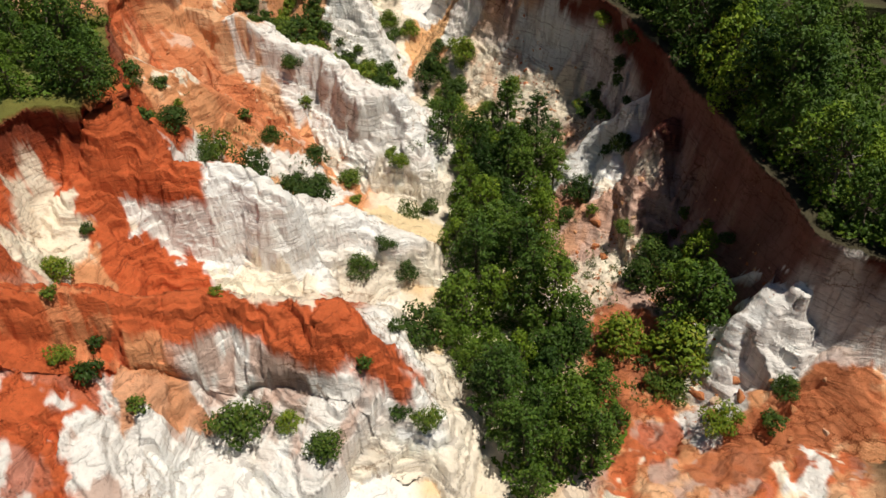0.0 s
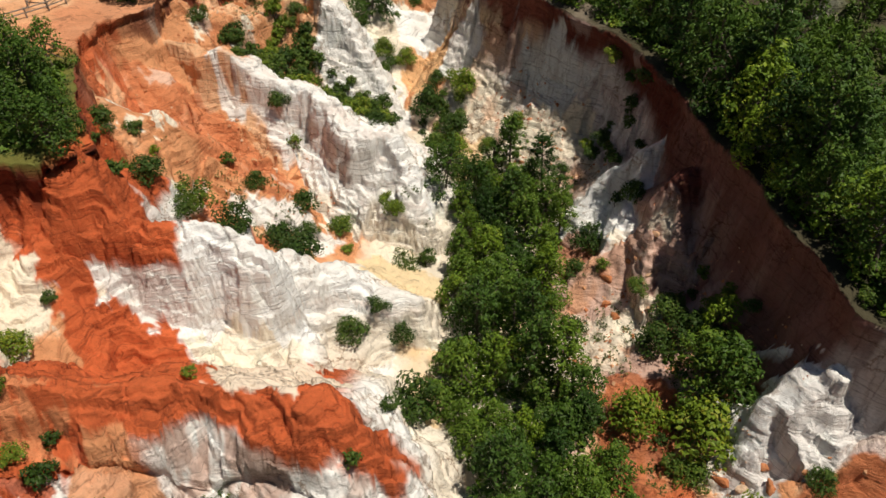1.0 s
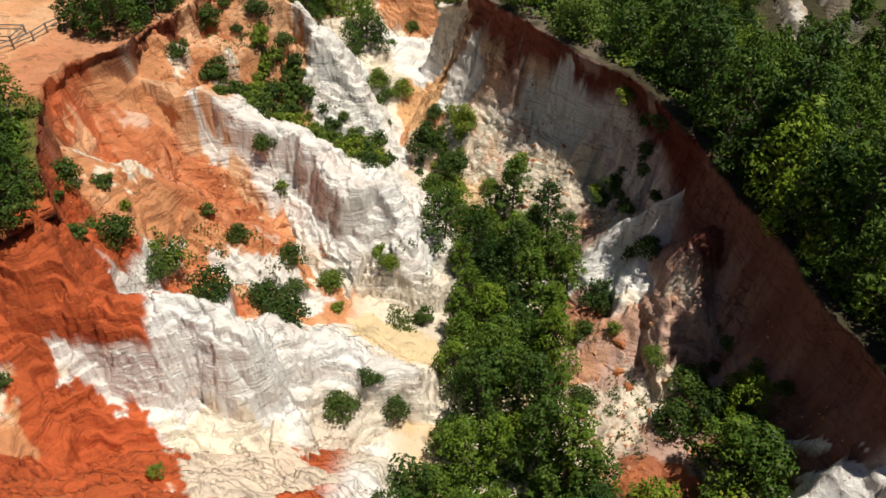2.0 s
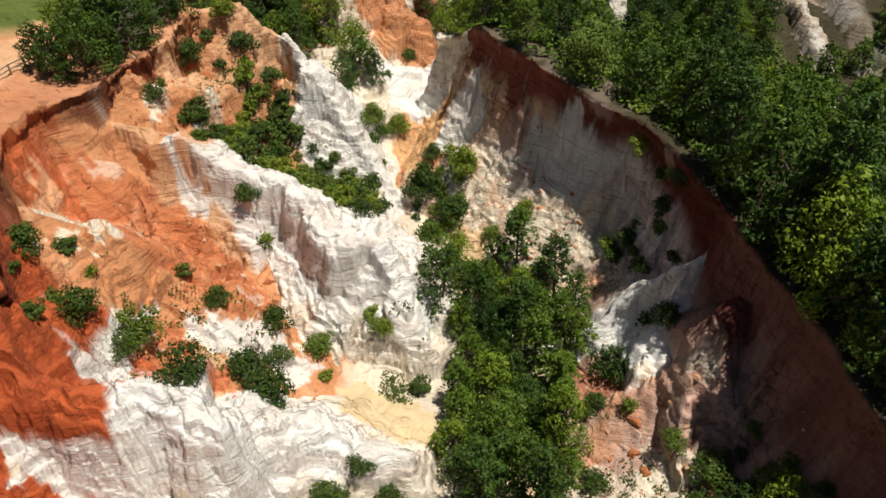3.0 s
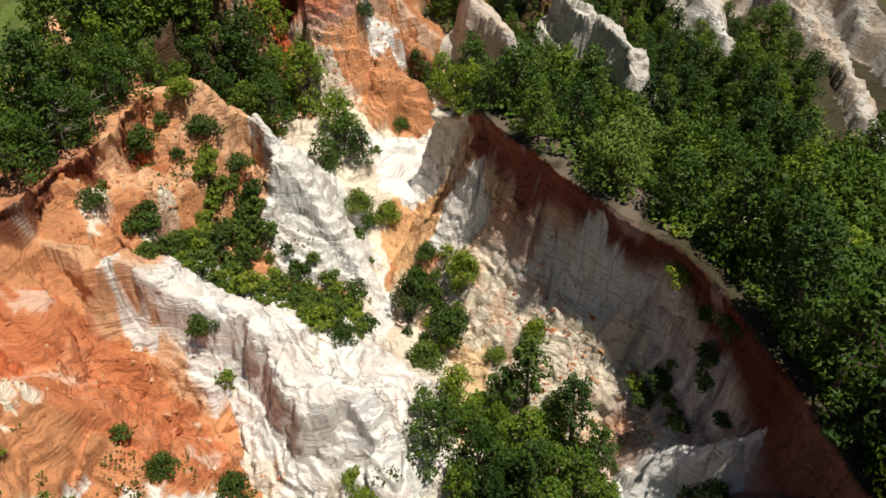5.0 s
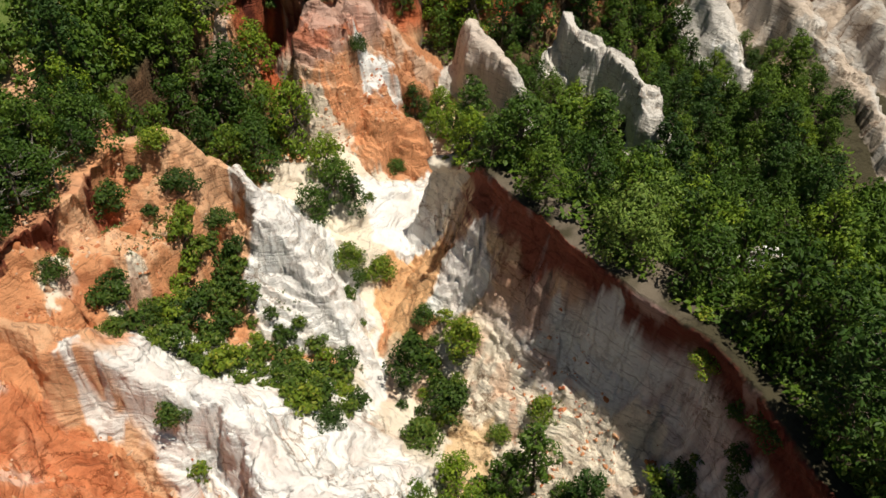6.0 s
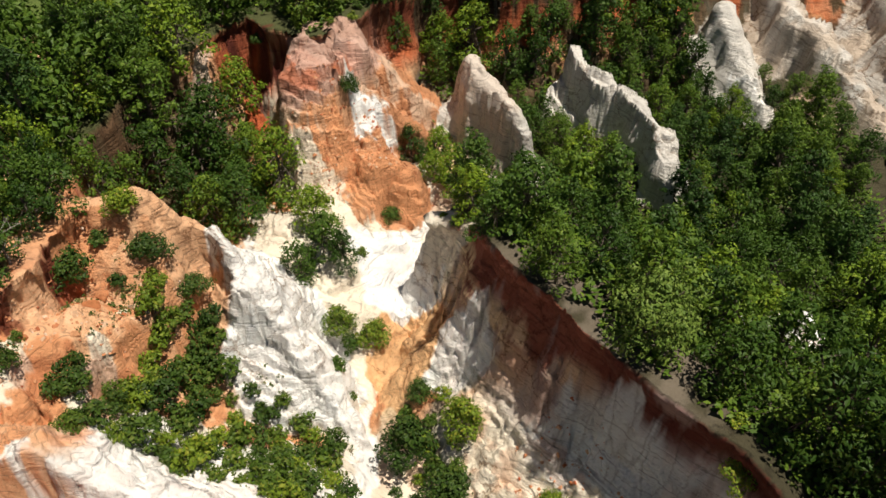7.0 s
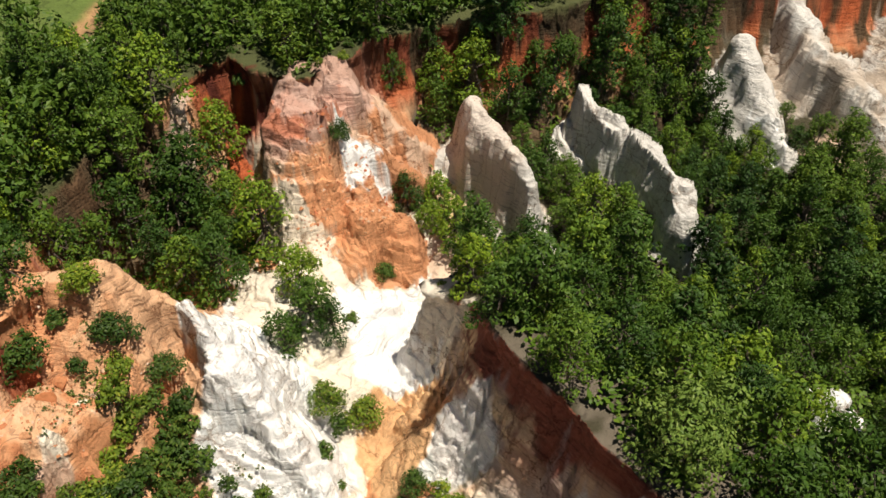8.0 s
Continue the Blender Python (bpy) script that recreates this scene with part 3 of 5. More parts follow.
bed_patch(RUST_ORANGE, 0.5, [(-27.3, 89.9), (-21.7, 92.4), (-17.2, 92.3), (-21.7, 89.6), (-25.8, 87.9)])
bed_patch(PEACH, 0.9, [(-27.8, 93.3), (-25.9, 97.2), (-22.2, 95.2), (-23.0, 91.4), (-27.0, 91.1)])
bed_patch(ORANGE, 0.8, [(-28.1, 99.9), (-28.3, 108.9), (-26.2, 101.7), (-22.9, 101.0), (-25.3, 99.2), (-27.0, 97.5)])
bed_patch(PEACH, 0.8, [(-21.1, 103.3), (-24.4, 113.5), (-20.6, 111.5), (-17.9, 112.3), (-15.9, 101.4), (-15.5, 100.4), (-18.2, 102.5), (-20.0, 101.3)])
bed_patch(WHITE, 1, [(-17.9, 103.0), (-17.9, 112.3), (-13.9, 104.5), (-9.2, 104.6), (-7.3, 100.8), (-4.8, 96.1), (-12.8, 94.1), (-14.5, 97.3), (-14.1, 98.9)])
# bank under the northern rim, in the red clay tone with shade mixed in
bed_patch(SHADED_RUST, 1, [(-21.8, 130.2), (-14.7, 128.3), (-15.1, 127.3), (-20.8, 128.4)])
bed_patch(RED, 0.8, [(-20.8, 128.3), (-16.4, 127.3), (-16.5, 124.5), (-18.4, 124.5), (-19.5, 126.9)])
bed_patch(PINK, 0.7, [(-14.6, 126.8), (-8.0, 126.8), (-3.7, 129.5), (-8.1, 124.0), (-12.6, 121.7)])
bed_patch(ORANGE, 0.9, [(-11.5, 119.5), (-8.2, 121.3), (-1.4, 118.3), (-0.8, 116.3), (-5.0, 115.1), (-10.0, 117.5)])
bed_patch(WHITE, 1, [(-7.6, 124.5), (-5.2, 124.9), (-3.7, 123.9), (-6.1, 120.8), (-7.9, 121.9)])
bed_patch(CREAM, 0.9, [(-16.1, 119.6), (-8.6, 117.9), (-7.7, 113.4), (-10.9, 115.2), (-14.8, 117.0)])
bed_patch(WHITE, 1, [(-7.7, 113.1), (-1.9, 115.4), (-0.8, 112.2), (-1.1, 106.2), (-5.2, 105.0), (-6.7, 107.3)])
bed_patch(CREAM, 0.9, [(-0.6, 114.7), (2.1, 106.9), (4.0, 103.0), (3.3, 102.7), (1.7, 103.6), (-0.9, 106.3)])
bed_patch(SAND_ORANGE, 1, [(-5.1, 101.7), (-2.5, 104.2), (1.2, 103.6), (1.3, 101.0), (-2.2, 96.3), (-4.5, 98.3)])
bed_patch(WHITE, 0.9, [(1.7, 98.2), (4.4, 96.5), (4.8, 93.2), (-0.4, 95.2)])
bed_patch(WHITE, 1, [(34.6, 137.5), (37.4, 129.8), (35.1, 130.8), (34.9, 135.3)])
bed_patch(BROWN, 0.8, [(39.5, 133.0), (42.5, 134.3), (45.6, 127.3), (45.2, 125.4), (39.3, 126.5)])


def in_patch(x, y, ring, soft):
    """How far a point lies within an outline, from 0 to 1 over a soft edge."""
    edge = along(x, y, [(*p, 0) for p in ring + ring[:1]])[0]
    return ease(-soft, soft, np.where(inside(x, y, ring), edge, -edge))


def geology(x, y, z, owner, out, where):
    """The colour of clay, sand and kaolin beds by landform and depth."""
    n1, n2, n3 = rough(x, y, 6, 4, 71), rough(x, y, 2.2, 4, 81), rough(x + 5 * z, y, 3, 3, 91)
    name = {k: i for i, k in enumerate(LAND)}
    is_ = lambda *names: np.isin(owner, [name[k] for k in names]).astype(float)
    c = np.zeros(x.shape + (3,)) + np.array(CREAM)
    bed, west, east = is_("bed"), is_("west"), is_("east")
    out = np.where(owner > 2, np.abs(out), out)
    # gully beds: pale sand, stained orange
    c = blend(c, bed * ease(-.1, .7, n1) * ease(92, 84, y), SAND)
    c = blend(c, bed * ease(.1, .5, n1 + .4 * n2) * ease(84, 92, y), SAND)
    c = blend(c, bed * ease(-4.5, -3, x + n2 + .25 * (y - 97)) * ease(5.5, 4.5, x) * ease(92, 95, y) * ease(107, 103, y) * ease(-.7, -.2, n2), ORANGE)
    c = blend(c, bed * ease(84, 92, y) * ease(.2, .6, n3) * .3, PINK)
    c = blend(c, bed * ease(84, 92, y) * ease(.3, .6, rough(x, .35 * y, 2.4, 3, 92)) * .35, ORANGE)
    c = blend(c, bed * ease(-6.5, -9, x + n2) * ease(59, 61.5, y), ORANGE)
    c = blend(c, bed * ease(-7, -9, x + n2) * ease(60, 62, y) * ease(.25, .6, n1), PEACH)
    c = blend(c, bed * ease(-26, -22, x) * ease(-2, -6, x) * ease(46, 49, y) * ease(57, 55, y) * ease(.0, .15, n2), WHITE)
    c = blend(c, bed * ease(8, 11, x) * ease(95, 80, y), PINK)
    c = blend(c, bed * ease(8, 11, x) * ease(95, 80, y) * ease(.1, .25, n2) * .8, CREAM)
    c = blend(c, bed * ease(11, 14, x + n2) * ease(54, 50, y + 2 * n1) * ease(-.2, -.05, n2), ORANGE)
    low = bed * ease(12, 14, x + n2) * ease(50, 46, y + 2 * n1)
    c = blend(c, low * ease(-.3, .4, n3) * .8, RED)
    c = blend(c, low * ease(.1, .5, n1 + .4 * n2), PEACH)
    c = blend(c, low * ease(.75, .95, n2), CREAM)
    c = blend(c, bed * ease(4, 8, x) * ease(104, 108, y), SHADED_LITTER)
    c = blend(c, bed * ease(30, 34, x), SHADED_LITTER)
    red_ramp = ease(-19, -22, x + 1.5 * n2) * ease(-34.5, -32.5, x + n2) * ease(43, 45, y) * ease(56, 53.5, y)
    c = blend(c, (bed + west) * red_ramp * ease(-.75, -.6, n1 + .3 * n2), RED)
    # western upland and its slopes
    slope = west * (out > 0)
    c = blend(c, slope * ease(59, 61, y), ORANGE)
    c = blend(c, slope * ease(59, 61, y) * ease(.0, .7, n2 + ease(82, 86, y)), PEACH)
    c = blend(c, slope * ease(59, 61, y) * ease(.45, .6, n2), CREAM)
    c = blend(c, slope * ease(59, 61, y) * ease(.35, .5, n1 + .3 * n2) * .5, RED)
    c = blend(c, slope * ease(3.0, 1.8, out + .6 * n2) * np.maximum(ease(74, 66, y) + .75 * ease(66, 74, y) * ease(104, 98, y) * ease(-.5, -.1, n1), np.maximum(.25 * ease(104, 108, y) * ease(134, 130, y) + .75 * ease(130, 134, y), .8 * ease(80, 83, y) * ease(.0, .4, n1 + .4))), RED)
    # shade under the turf lip and trees, painted as a dark red strip
    c = blend(c, slope * ease(1.6, .6, out + .3 * n2) * .8 * np.maximum(ease(76, 70, y), ease(80, 84, y) * ease(106, 102, y) + ease(126, 130, y)), SHADED_RUST)
    c = blend(c, slope * ease(104, 108, y) * np.maximum(ease(2.5, 4.5, out + n2), ease(126, 122, y)) * .9, SHADED_LITTER)
    c = blend(c, slope * ease(132, 136, y) * ease(-.35, -.1, n2) * .9, SHADED_LITTER)
    top = west * (out <= 0)
    c = blend(c, top, PEACH)
    c = blend(c, top * ease(.0, .6, n1) * .6, ORANGE)
    c = blend(c, top * ease(-7, -4, out + 2 * n2) * ease(72, 76, y) * ease(98, 94, y) * .75, (0.56, 0.23, 0.12))
    c = blend(c, top * ease(-2.5, -1.5, out + n2) * ease(76, 72, y), RED)
    c = blend(c, top * ease(-40, -42, x + n1) * ease(94, 98, y) + top * ease(126, 130, y + n1) * ease(-33, -36, x + n1), GRASS)
    c = blend(c, top * ease(104, 110, y) * ease(-35, -32, x + n1), SHADED_LITTER)
    c = blend(c, top * ease(104, 110, y) * ease(-35, -32, x + n1) * .3, GRASS)
    c = blend(c, top * ease(128, 131, y + n1) * ease(138, 134, y + 2 * n1) * ease(-27, -30, x) * ease(-37, -35, x), CREAM)
    c = blend(c, top * ease(-29, -31, x) * ease(50, 54, y) * ease(75, 72, y) * .9, GRASS)
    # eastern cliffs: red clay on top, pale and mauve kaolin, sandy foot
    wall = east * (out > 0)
    c = blend(c, wall, CREAM)
    c = blend(c, wall * ease(4.4, 3.0, out + .5 * n3), GREY)
    c = blend(c, wall * ease(4.4, 3.0, out) * ease(-.1, .5, n3), MAUVE)
    c = blend(c, wall * ease(4.0, 5.5, out) * ease(-.2, .5, n1) * .8, PINK)
    c = blend(c, wall * ease(4.0, 5.5, out) * ease(.2, .6, n2) * .4, ORANGE)
    c = blend(c, wall * ease(84, 92, y + 2 * n1) * ease(4.4, 3.0, out) * .75, BROWN)
    c = blend(c, wall * ease(84, 90, y + 2 * n1) * ease(5, 9, z + n2) * .8, (0.46, 0.25, 0.16))
    c = blend(c, wall * ease(3.8, 2.8, out) * ease(-.3, .3, rough(where, .2 * z, 2.4, 4, 68)) * .65, (0.4, 0.325, 0.3))
    c = blend(c, wall * ease(83.6, 85, y + n2) * ease(90.4, 89, y + n2) * ease(4.5, 5.5, z + n2) * ease(12.4, 11.4, z + n2) * .8, (0.52, 0.55, 0.55))
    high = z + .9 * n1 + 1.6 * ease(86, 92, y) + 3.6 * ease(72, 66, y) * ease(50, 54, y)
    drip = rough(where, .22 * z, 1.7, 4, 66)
    # red top clay, its shade painted in; the band reaches lower in the alcove
    c = blend(c, wall * ease(9.4, 12.2, high + .9 * drip), SHADED_RUST)
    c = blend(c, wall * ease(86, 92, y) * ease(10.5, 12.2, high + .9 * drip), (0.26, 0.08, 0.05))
    c = blend(c, wall * ease(87, 89, y) * ease(95, 93, y) * ease(9.6, 10.2, z) * ease(12.6, 11.6, z) * ease(0, .25, n2) * .85, (0.62, 0.44, 0.29))
    c = blend(c, wall * ease(4.6, 3.4, out) * ease(.25, .6, drip) * .6, (0.36, 0.27, 0.25))
    # shadow of the alcove, painted as dark brown on the wall
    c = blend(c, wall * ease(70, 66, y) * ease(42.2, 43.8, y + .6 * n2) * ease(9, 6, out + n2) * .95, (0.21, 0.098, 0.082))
    # mauve slope below it, painted paler where the wall catches more light
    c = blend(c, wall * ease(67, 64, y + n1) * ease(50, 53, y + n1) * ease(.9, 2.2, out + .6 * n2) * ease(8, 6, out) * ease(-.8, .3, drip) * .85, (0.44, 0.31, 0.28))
    c = blend(c, wall * ease(66, 60, y) * ease(4, 6, out + n2) * ease(-.3, .5, n2) * .6, ORANGE)
    c = blend(c, wall * ease(92, 95, y) * np.maximum(ease(.1, .3, n3) * ease(12, 10, z), ease(2.8, 3.4, out + .4 * n2)), SAND)
    c = blend(c, wall * ease(92, 95, y) * ease(2.8, 3.4, out + .4 * n2) * ease(-.3, -.1, n2), ORANGE)
    c = blend(c, wall * ease(102, 104, y + n2) * ease(10.4, 9.4, z) * ease(3, 2, out), CREAM)
    c = blend(c, wall * ease(43.8, 42.2, y + .6 * n2) * ease(11.4, 10.6, z + .5 * n1), WHITE)
    c = blend(c, wall * ease(43.8, 42.2, y + .6 * n2) * ease(11.4, 10.6, z + .5 * n1) * ease(0, .3, n3) * .7, MAUVE)
    c = blend(c, wall * ease(43.8, 42.2, y + .6 * n2) * ease(-.1, .3, drip) * .8, (0.3, 0.24, 0.23))
    c = blend(c, wall * ease(43.8, 42.2, y + .6 * n2) * ease(4.5, 6, out + n2), ORANGE)
    # forest litter with the shade of the tree gaps in its colour
    c = blend(c, east * (out <= 0), SHADED_LITTER)
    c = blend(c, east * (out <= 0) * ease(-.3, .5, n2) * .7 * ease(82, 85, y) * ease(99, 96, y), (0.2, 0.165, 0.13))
    # fins
    c = blend(c, is_("front", "middle", "upper", "far_white", "little_white", "knob", "tower", "blade", "stub", "massif", "massif_east", "sliver"), WHITE)
    pale = is_("front", "middle", "upper", "far_white", "knob", "tower", "massif", "massif_east")
    c = blend(c, pale * ease(.3, .7, n3) * .22, PINK)
    c = blend(c, pale * ease(1.5, -1.5, z + n2) * .8, CREAM)
    front = is_("front")
    crest = np.interp(x, [-39, -31, -25.7, -20, -13.6, -8.6, -5, -2.4, 1.4], [15.6, 13.4, 11.8, 10.2, 9.8, 8.9, 7.2, 3.6, -3])
    c = blend(c, front * ease(3.0, 2.2, crest - z + .5 * n2) * ease(-2.2, -4.4, x + 1.6 * n2), RED)
    columns = rough(where, .3 * z, 1.5, 4, 67)
    c = blend(c, front * ease(2.4, 3.0, crest - z) * ease(39.6, 39, y) * ease(1.6, 2.6, z + n2) * ease(-.35, .25, columns) * .75, (0.5, 0.31, 0.24))
    c = blend(c, front * ease(39.4, 40.2, y) * ease(-6, -9, x), RED)
    c = blend(c, front * ease(-19, -23, x + 2 * n1) * ease(4, 3, out), RED)
    c = blend(c, front * ease(-19, -23, x + 2 * n1) * ease(.1, .3, n2) * ease(4, 3, out) * .6, ORANGE)
    c = blend(c, (bed + front) * ease(-23, -25, x + 2 * n2) * ease(36.5, 35.5, y + n1) * ease(-.2, 0, n1 + .4 * n2), RED)
    c = blend(c, bed * ease(-22, -20, x + n2) * ease(-1, -3, x) * ease(37, 35, y), WHITE)
    middle = is_("middle")
    c = blend(c, middle * ease(-20.6, -21.4, x + .6 * n2) * ease(8.0, 8.8, z + .5 * n2), RED)
    c = blend(c, west * (out > 0) * ease(-33.5, -32.5, x + n2) * ease(51.6, 52.4, y + .6 * n2) * ease(57, 56, y) * ease(9.8, 9, z + .4 * n2), WHITE)
    upper = is_("upper")
    c = blend(c, upper * ease(-22, -24, x + 1.5 * n2 - np.where(y < 84.5, 1.1 * out, 0)), PEACH)
    c = blend(c, upper * ease(83.5, 85.5, y) * ease(-.2, .4, n1), ORANGE)
    c = blend(c, upper * ease(-20, -22, x) * ease(-.2, .5, n2) * .8, ORANGE)
    far_white = is_("far_white")
    c = blend(c, far_white * ease(-15.6, -16.4, x + n2), PEACH)
    c = blend(c, far_white * ease(-15.6, -16.4, x + n2) * ease(-.1, .4, n2) * .7, ORANGE)
    far_orange = is_("far_orange", "far_block")
    c = blend(c, far_orange, ORANGE)
    c = blend(c, far_orange * ease(-.2, .4, n1) * .7, PEACH)
    c = blend(c, far_orange * ease(.35, .6, n2) * .6, CREAM)
    c = blend(c, far_orange * ease(12.2, 13, z + .6 * n2), PINK)
    c = blend(c, far_orange * ease(13.4, 14.4, z + .6 * n2) * ease(.1, .5, n1) * .7, RED)
    c = blend(c, far_orange * .35, (0.34, 0.17, 0.1))
    nose = is_("nose")
    c = blend(c, nose, PINK)
    c = blend(c, nose * ease(.1, .6, n2) * .5, CREAM)
    # mauve and red clay, darkened upwards for the shadow of rim and trees
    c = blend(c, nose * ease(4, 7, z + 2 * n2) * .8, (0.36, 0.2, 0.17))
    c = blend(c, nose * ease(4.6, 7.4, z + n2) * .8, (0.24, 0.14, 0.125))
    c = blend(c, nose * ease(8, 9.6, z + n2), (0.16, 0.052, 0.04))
    c = blend(c, nose * ease(.1, .6, n1 + .3 * n2) * ease(5, 3, z) * .6, ORANGE)
    low_spur = is_("low_spur")
    c = blend(c, low_spur, ORANGE)
    c = blend(c, low_spur * ease(.1, .6, n3) * .7, RED)
    c = blend(c, low_spur * ease(.4, .8, n2), PEACH)
    # far white fins greyed: the shade on their near faces is in the colour
    c = blend(c, is_("tower", "blade", "stub", "massif", "massif_east"), (0.68, 0.65, 0.61))
    c = blend(c, is_("tower") * ease(-.2, .6, n1) * .4, BROWN)
    c = blend(c, is_("massif", "massif_east", "stub") * ease(14.2, 16, z + 2 * n1) * .8, RED)
    c = blend(c, is_("massif", "massif_east") * ease(14, 12, z + 2 * n1) * ease(-.6, .4, n2) * .9, (0.5, 0.41, 0.33))
    c = blend(c, is_("orange_spur", "rim_fold", "shoulder"), ORANGE)
    c = blend(c, is_("orange_spur", "rim_fold", "shoulder") * ease(.0, .6, n2 + .4 * n1), PEACH)
    c = blend(c, is_("orange_spur", "rim_fold", "shoulder") * ease(.5, .62, n2), CREAM)
    c = blend(c, is_("apron"), CREAM)
    c = blend(c, is_("talus"), SAND_ORANGE)
    wobble_x, wobble_y = x + .75 * n2 + .3 * rough(x, y, .8, 2, 93), y + .75 * rough(x, y, 2, 4, 94) + .3 * rough(x, y, .8, 2, 95)
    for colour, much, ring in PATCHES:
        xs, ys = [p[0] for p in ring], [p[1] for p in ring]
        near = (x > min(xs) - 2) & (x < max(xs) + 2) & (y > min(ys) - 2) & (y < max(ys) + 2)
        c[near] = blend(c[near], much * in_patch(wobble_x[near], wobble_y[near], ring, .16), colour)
    apart = np.maximum(ease(50, 62, np.abs(x)), np.maximum(ease(27, 22, y), ease(150, 160, y)))
    c = blend(c, apart, SHADED_LITTER)
    c = blend(c, apart * ease(-.2, .5, n1) * .35, GRASS)
    c *= (1 + .10 * n2 + .06 * n1)[..., None]
    return np.clip(c, .01, .9)


RIDGES = {
    "orange_spur": "broad orange clay spur with pale cracked beds", "rim_fold": "orange clay fold below the canyon rim", "shoulder": "peach and orange clay shoulder with layered edges",
    "apron": "pale sandy apron at the gully head", "talus": "fan of orange sand at the foot of the cliff", "far_block": "broken orange clay block with a white face",
    "front": "long red-capped clay ridge with a fluted white and pink flank", "middle": "white kaolin ridge with a red clay head above the gully",
    "upper": "bright white fin with a grey vertical flank and sharp crest", "far_white": "white layered fin with an orange clay head",
    "far_orange": "orange clay spur with a pale broken face", "nose": "red and pinkish clay nose, shade-darkened on top, under the wooded rim",
    "little_white": "small white fin leaning on the canyon wall", "knob": "knobby white kaolin spur below the red rim", "low_spur": "low orange and white eroded spur",
    "tower": "pale free-standing fin with a stained top among trees", "blade": "thin white blade of kaolin rising out of the woods",
    "stub": "short white spur among trees", "sliver": "narrow white sliver of kaolin between trees", "massif": "broad white and pink ridge with a red top", "massif_east": "broad pale ridge with reddish upper beds",
}


def sheet(name, points, normals, colour, faces):
    """One mesh object from part of the ground, shaded as the whole."""
    used, flat = np.unique(faces.reshape(-1), return_inverse=True)
    mesh = bpy.data.meshes.new(name)
    mesh.vertices.add(len(used))
    mesh.vertices.foreach_set("co", points[used].reshape(-1))
    mesh.loops.add(faces.size)
    mesh.loops.foreach_set("vertex_index", flat.reshape(-1).astype(np.int32))
    mesh.polygons.add(len(faces))
    mesh.polygons.foreach_set("loop_start", (np.arange(len(faces)) * 4).astype(np.int32))
    mesh.update(calc_edges=True)
    layer = mesh.attributes.new("earth", "FLOAT_COLOR", "POINT")
    crumbly = np.clip(1.5 * (colour[used, :1] - colour[used, 2:]) / colour[used, :1] - .45, 0, 1)
    layer.data.foreach_set("color", np.concatenate((colour[used], crumbly), 1).reshape(-1))
    mesh.shade_smooth()
    mesh.normals_split_custom_set_from_vertices(normals[used])
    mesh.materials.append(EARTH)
    return new(name, mesh)


def whole_patches(label):
    """Keeps the largest connected piece of every label and gives the smaller ones to their neighbours."""
    label = label.copy()
    rows, cols = label.shape
    for _ in range(3):
        seen, pieces = np.zeros(label.shape, bool), {}
        for start in zip(*np.nonzero(label)):
            if seen[start]:
                continue
            kind, todo, piece = label[start], [start], []
            seen[start] = True
            while todo:
                i, j = todo.pop()
                piece.append((i, j))
                for u, v in ((i + 1, j), (i - 1, j), (i, j + 1), (i, j - 1)):
                    if 0 <= u < rows and 0 <= v < cols and not seen[u, v] and label[u, v] == kind:
                        seen[u, v] = True
                        todo.append((u, v))
            pieces.setdefault(kind, []).append(piece)
        for kind, found in pieces.items():
            for piece in sorted(found, key=len)[:-1]:
                near = [label[u, v] for i, j in piece for u, v in ((i + 1, j), (i - 1, j), (i, j + 1), (i, j - 1)) if 0 <= u < rows and 0 <= v < cols and label[u, v] != kind]
                best = max(sorted(set(near)), key=near.count) if near else 0
                for at in piece:
                    label[at] = best
    return label


LOOK = {}


def ground_at(x, y):
    """Height, landform and distance out at points of the finished ground."""
    xs, ys = LOOK["xs"], LOOK["ys"]
    i, j = np.clip(np.searchsorted(ys, y) - 1, 0, len(ys) - 2), np.clip(np.searchsorted(xs, x) - 1, 0, len(xs) - 2)
    v, u = (y - ys[i]) / (ys[i + 1] - ys[i]), (x - xs[j]) / (xs[j + 1] - xs[j])
    z = LOOK["z"]
    h = (z[i, j] * (1 - u) + z[i, j + 1] * u) * (1 - v) + (z[i + 1, j] * (1 - u) + z[i + 1, j + 1] * u) * v
    return h, LOOK["owner"][i, j], LOOK["out"][i, j]


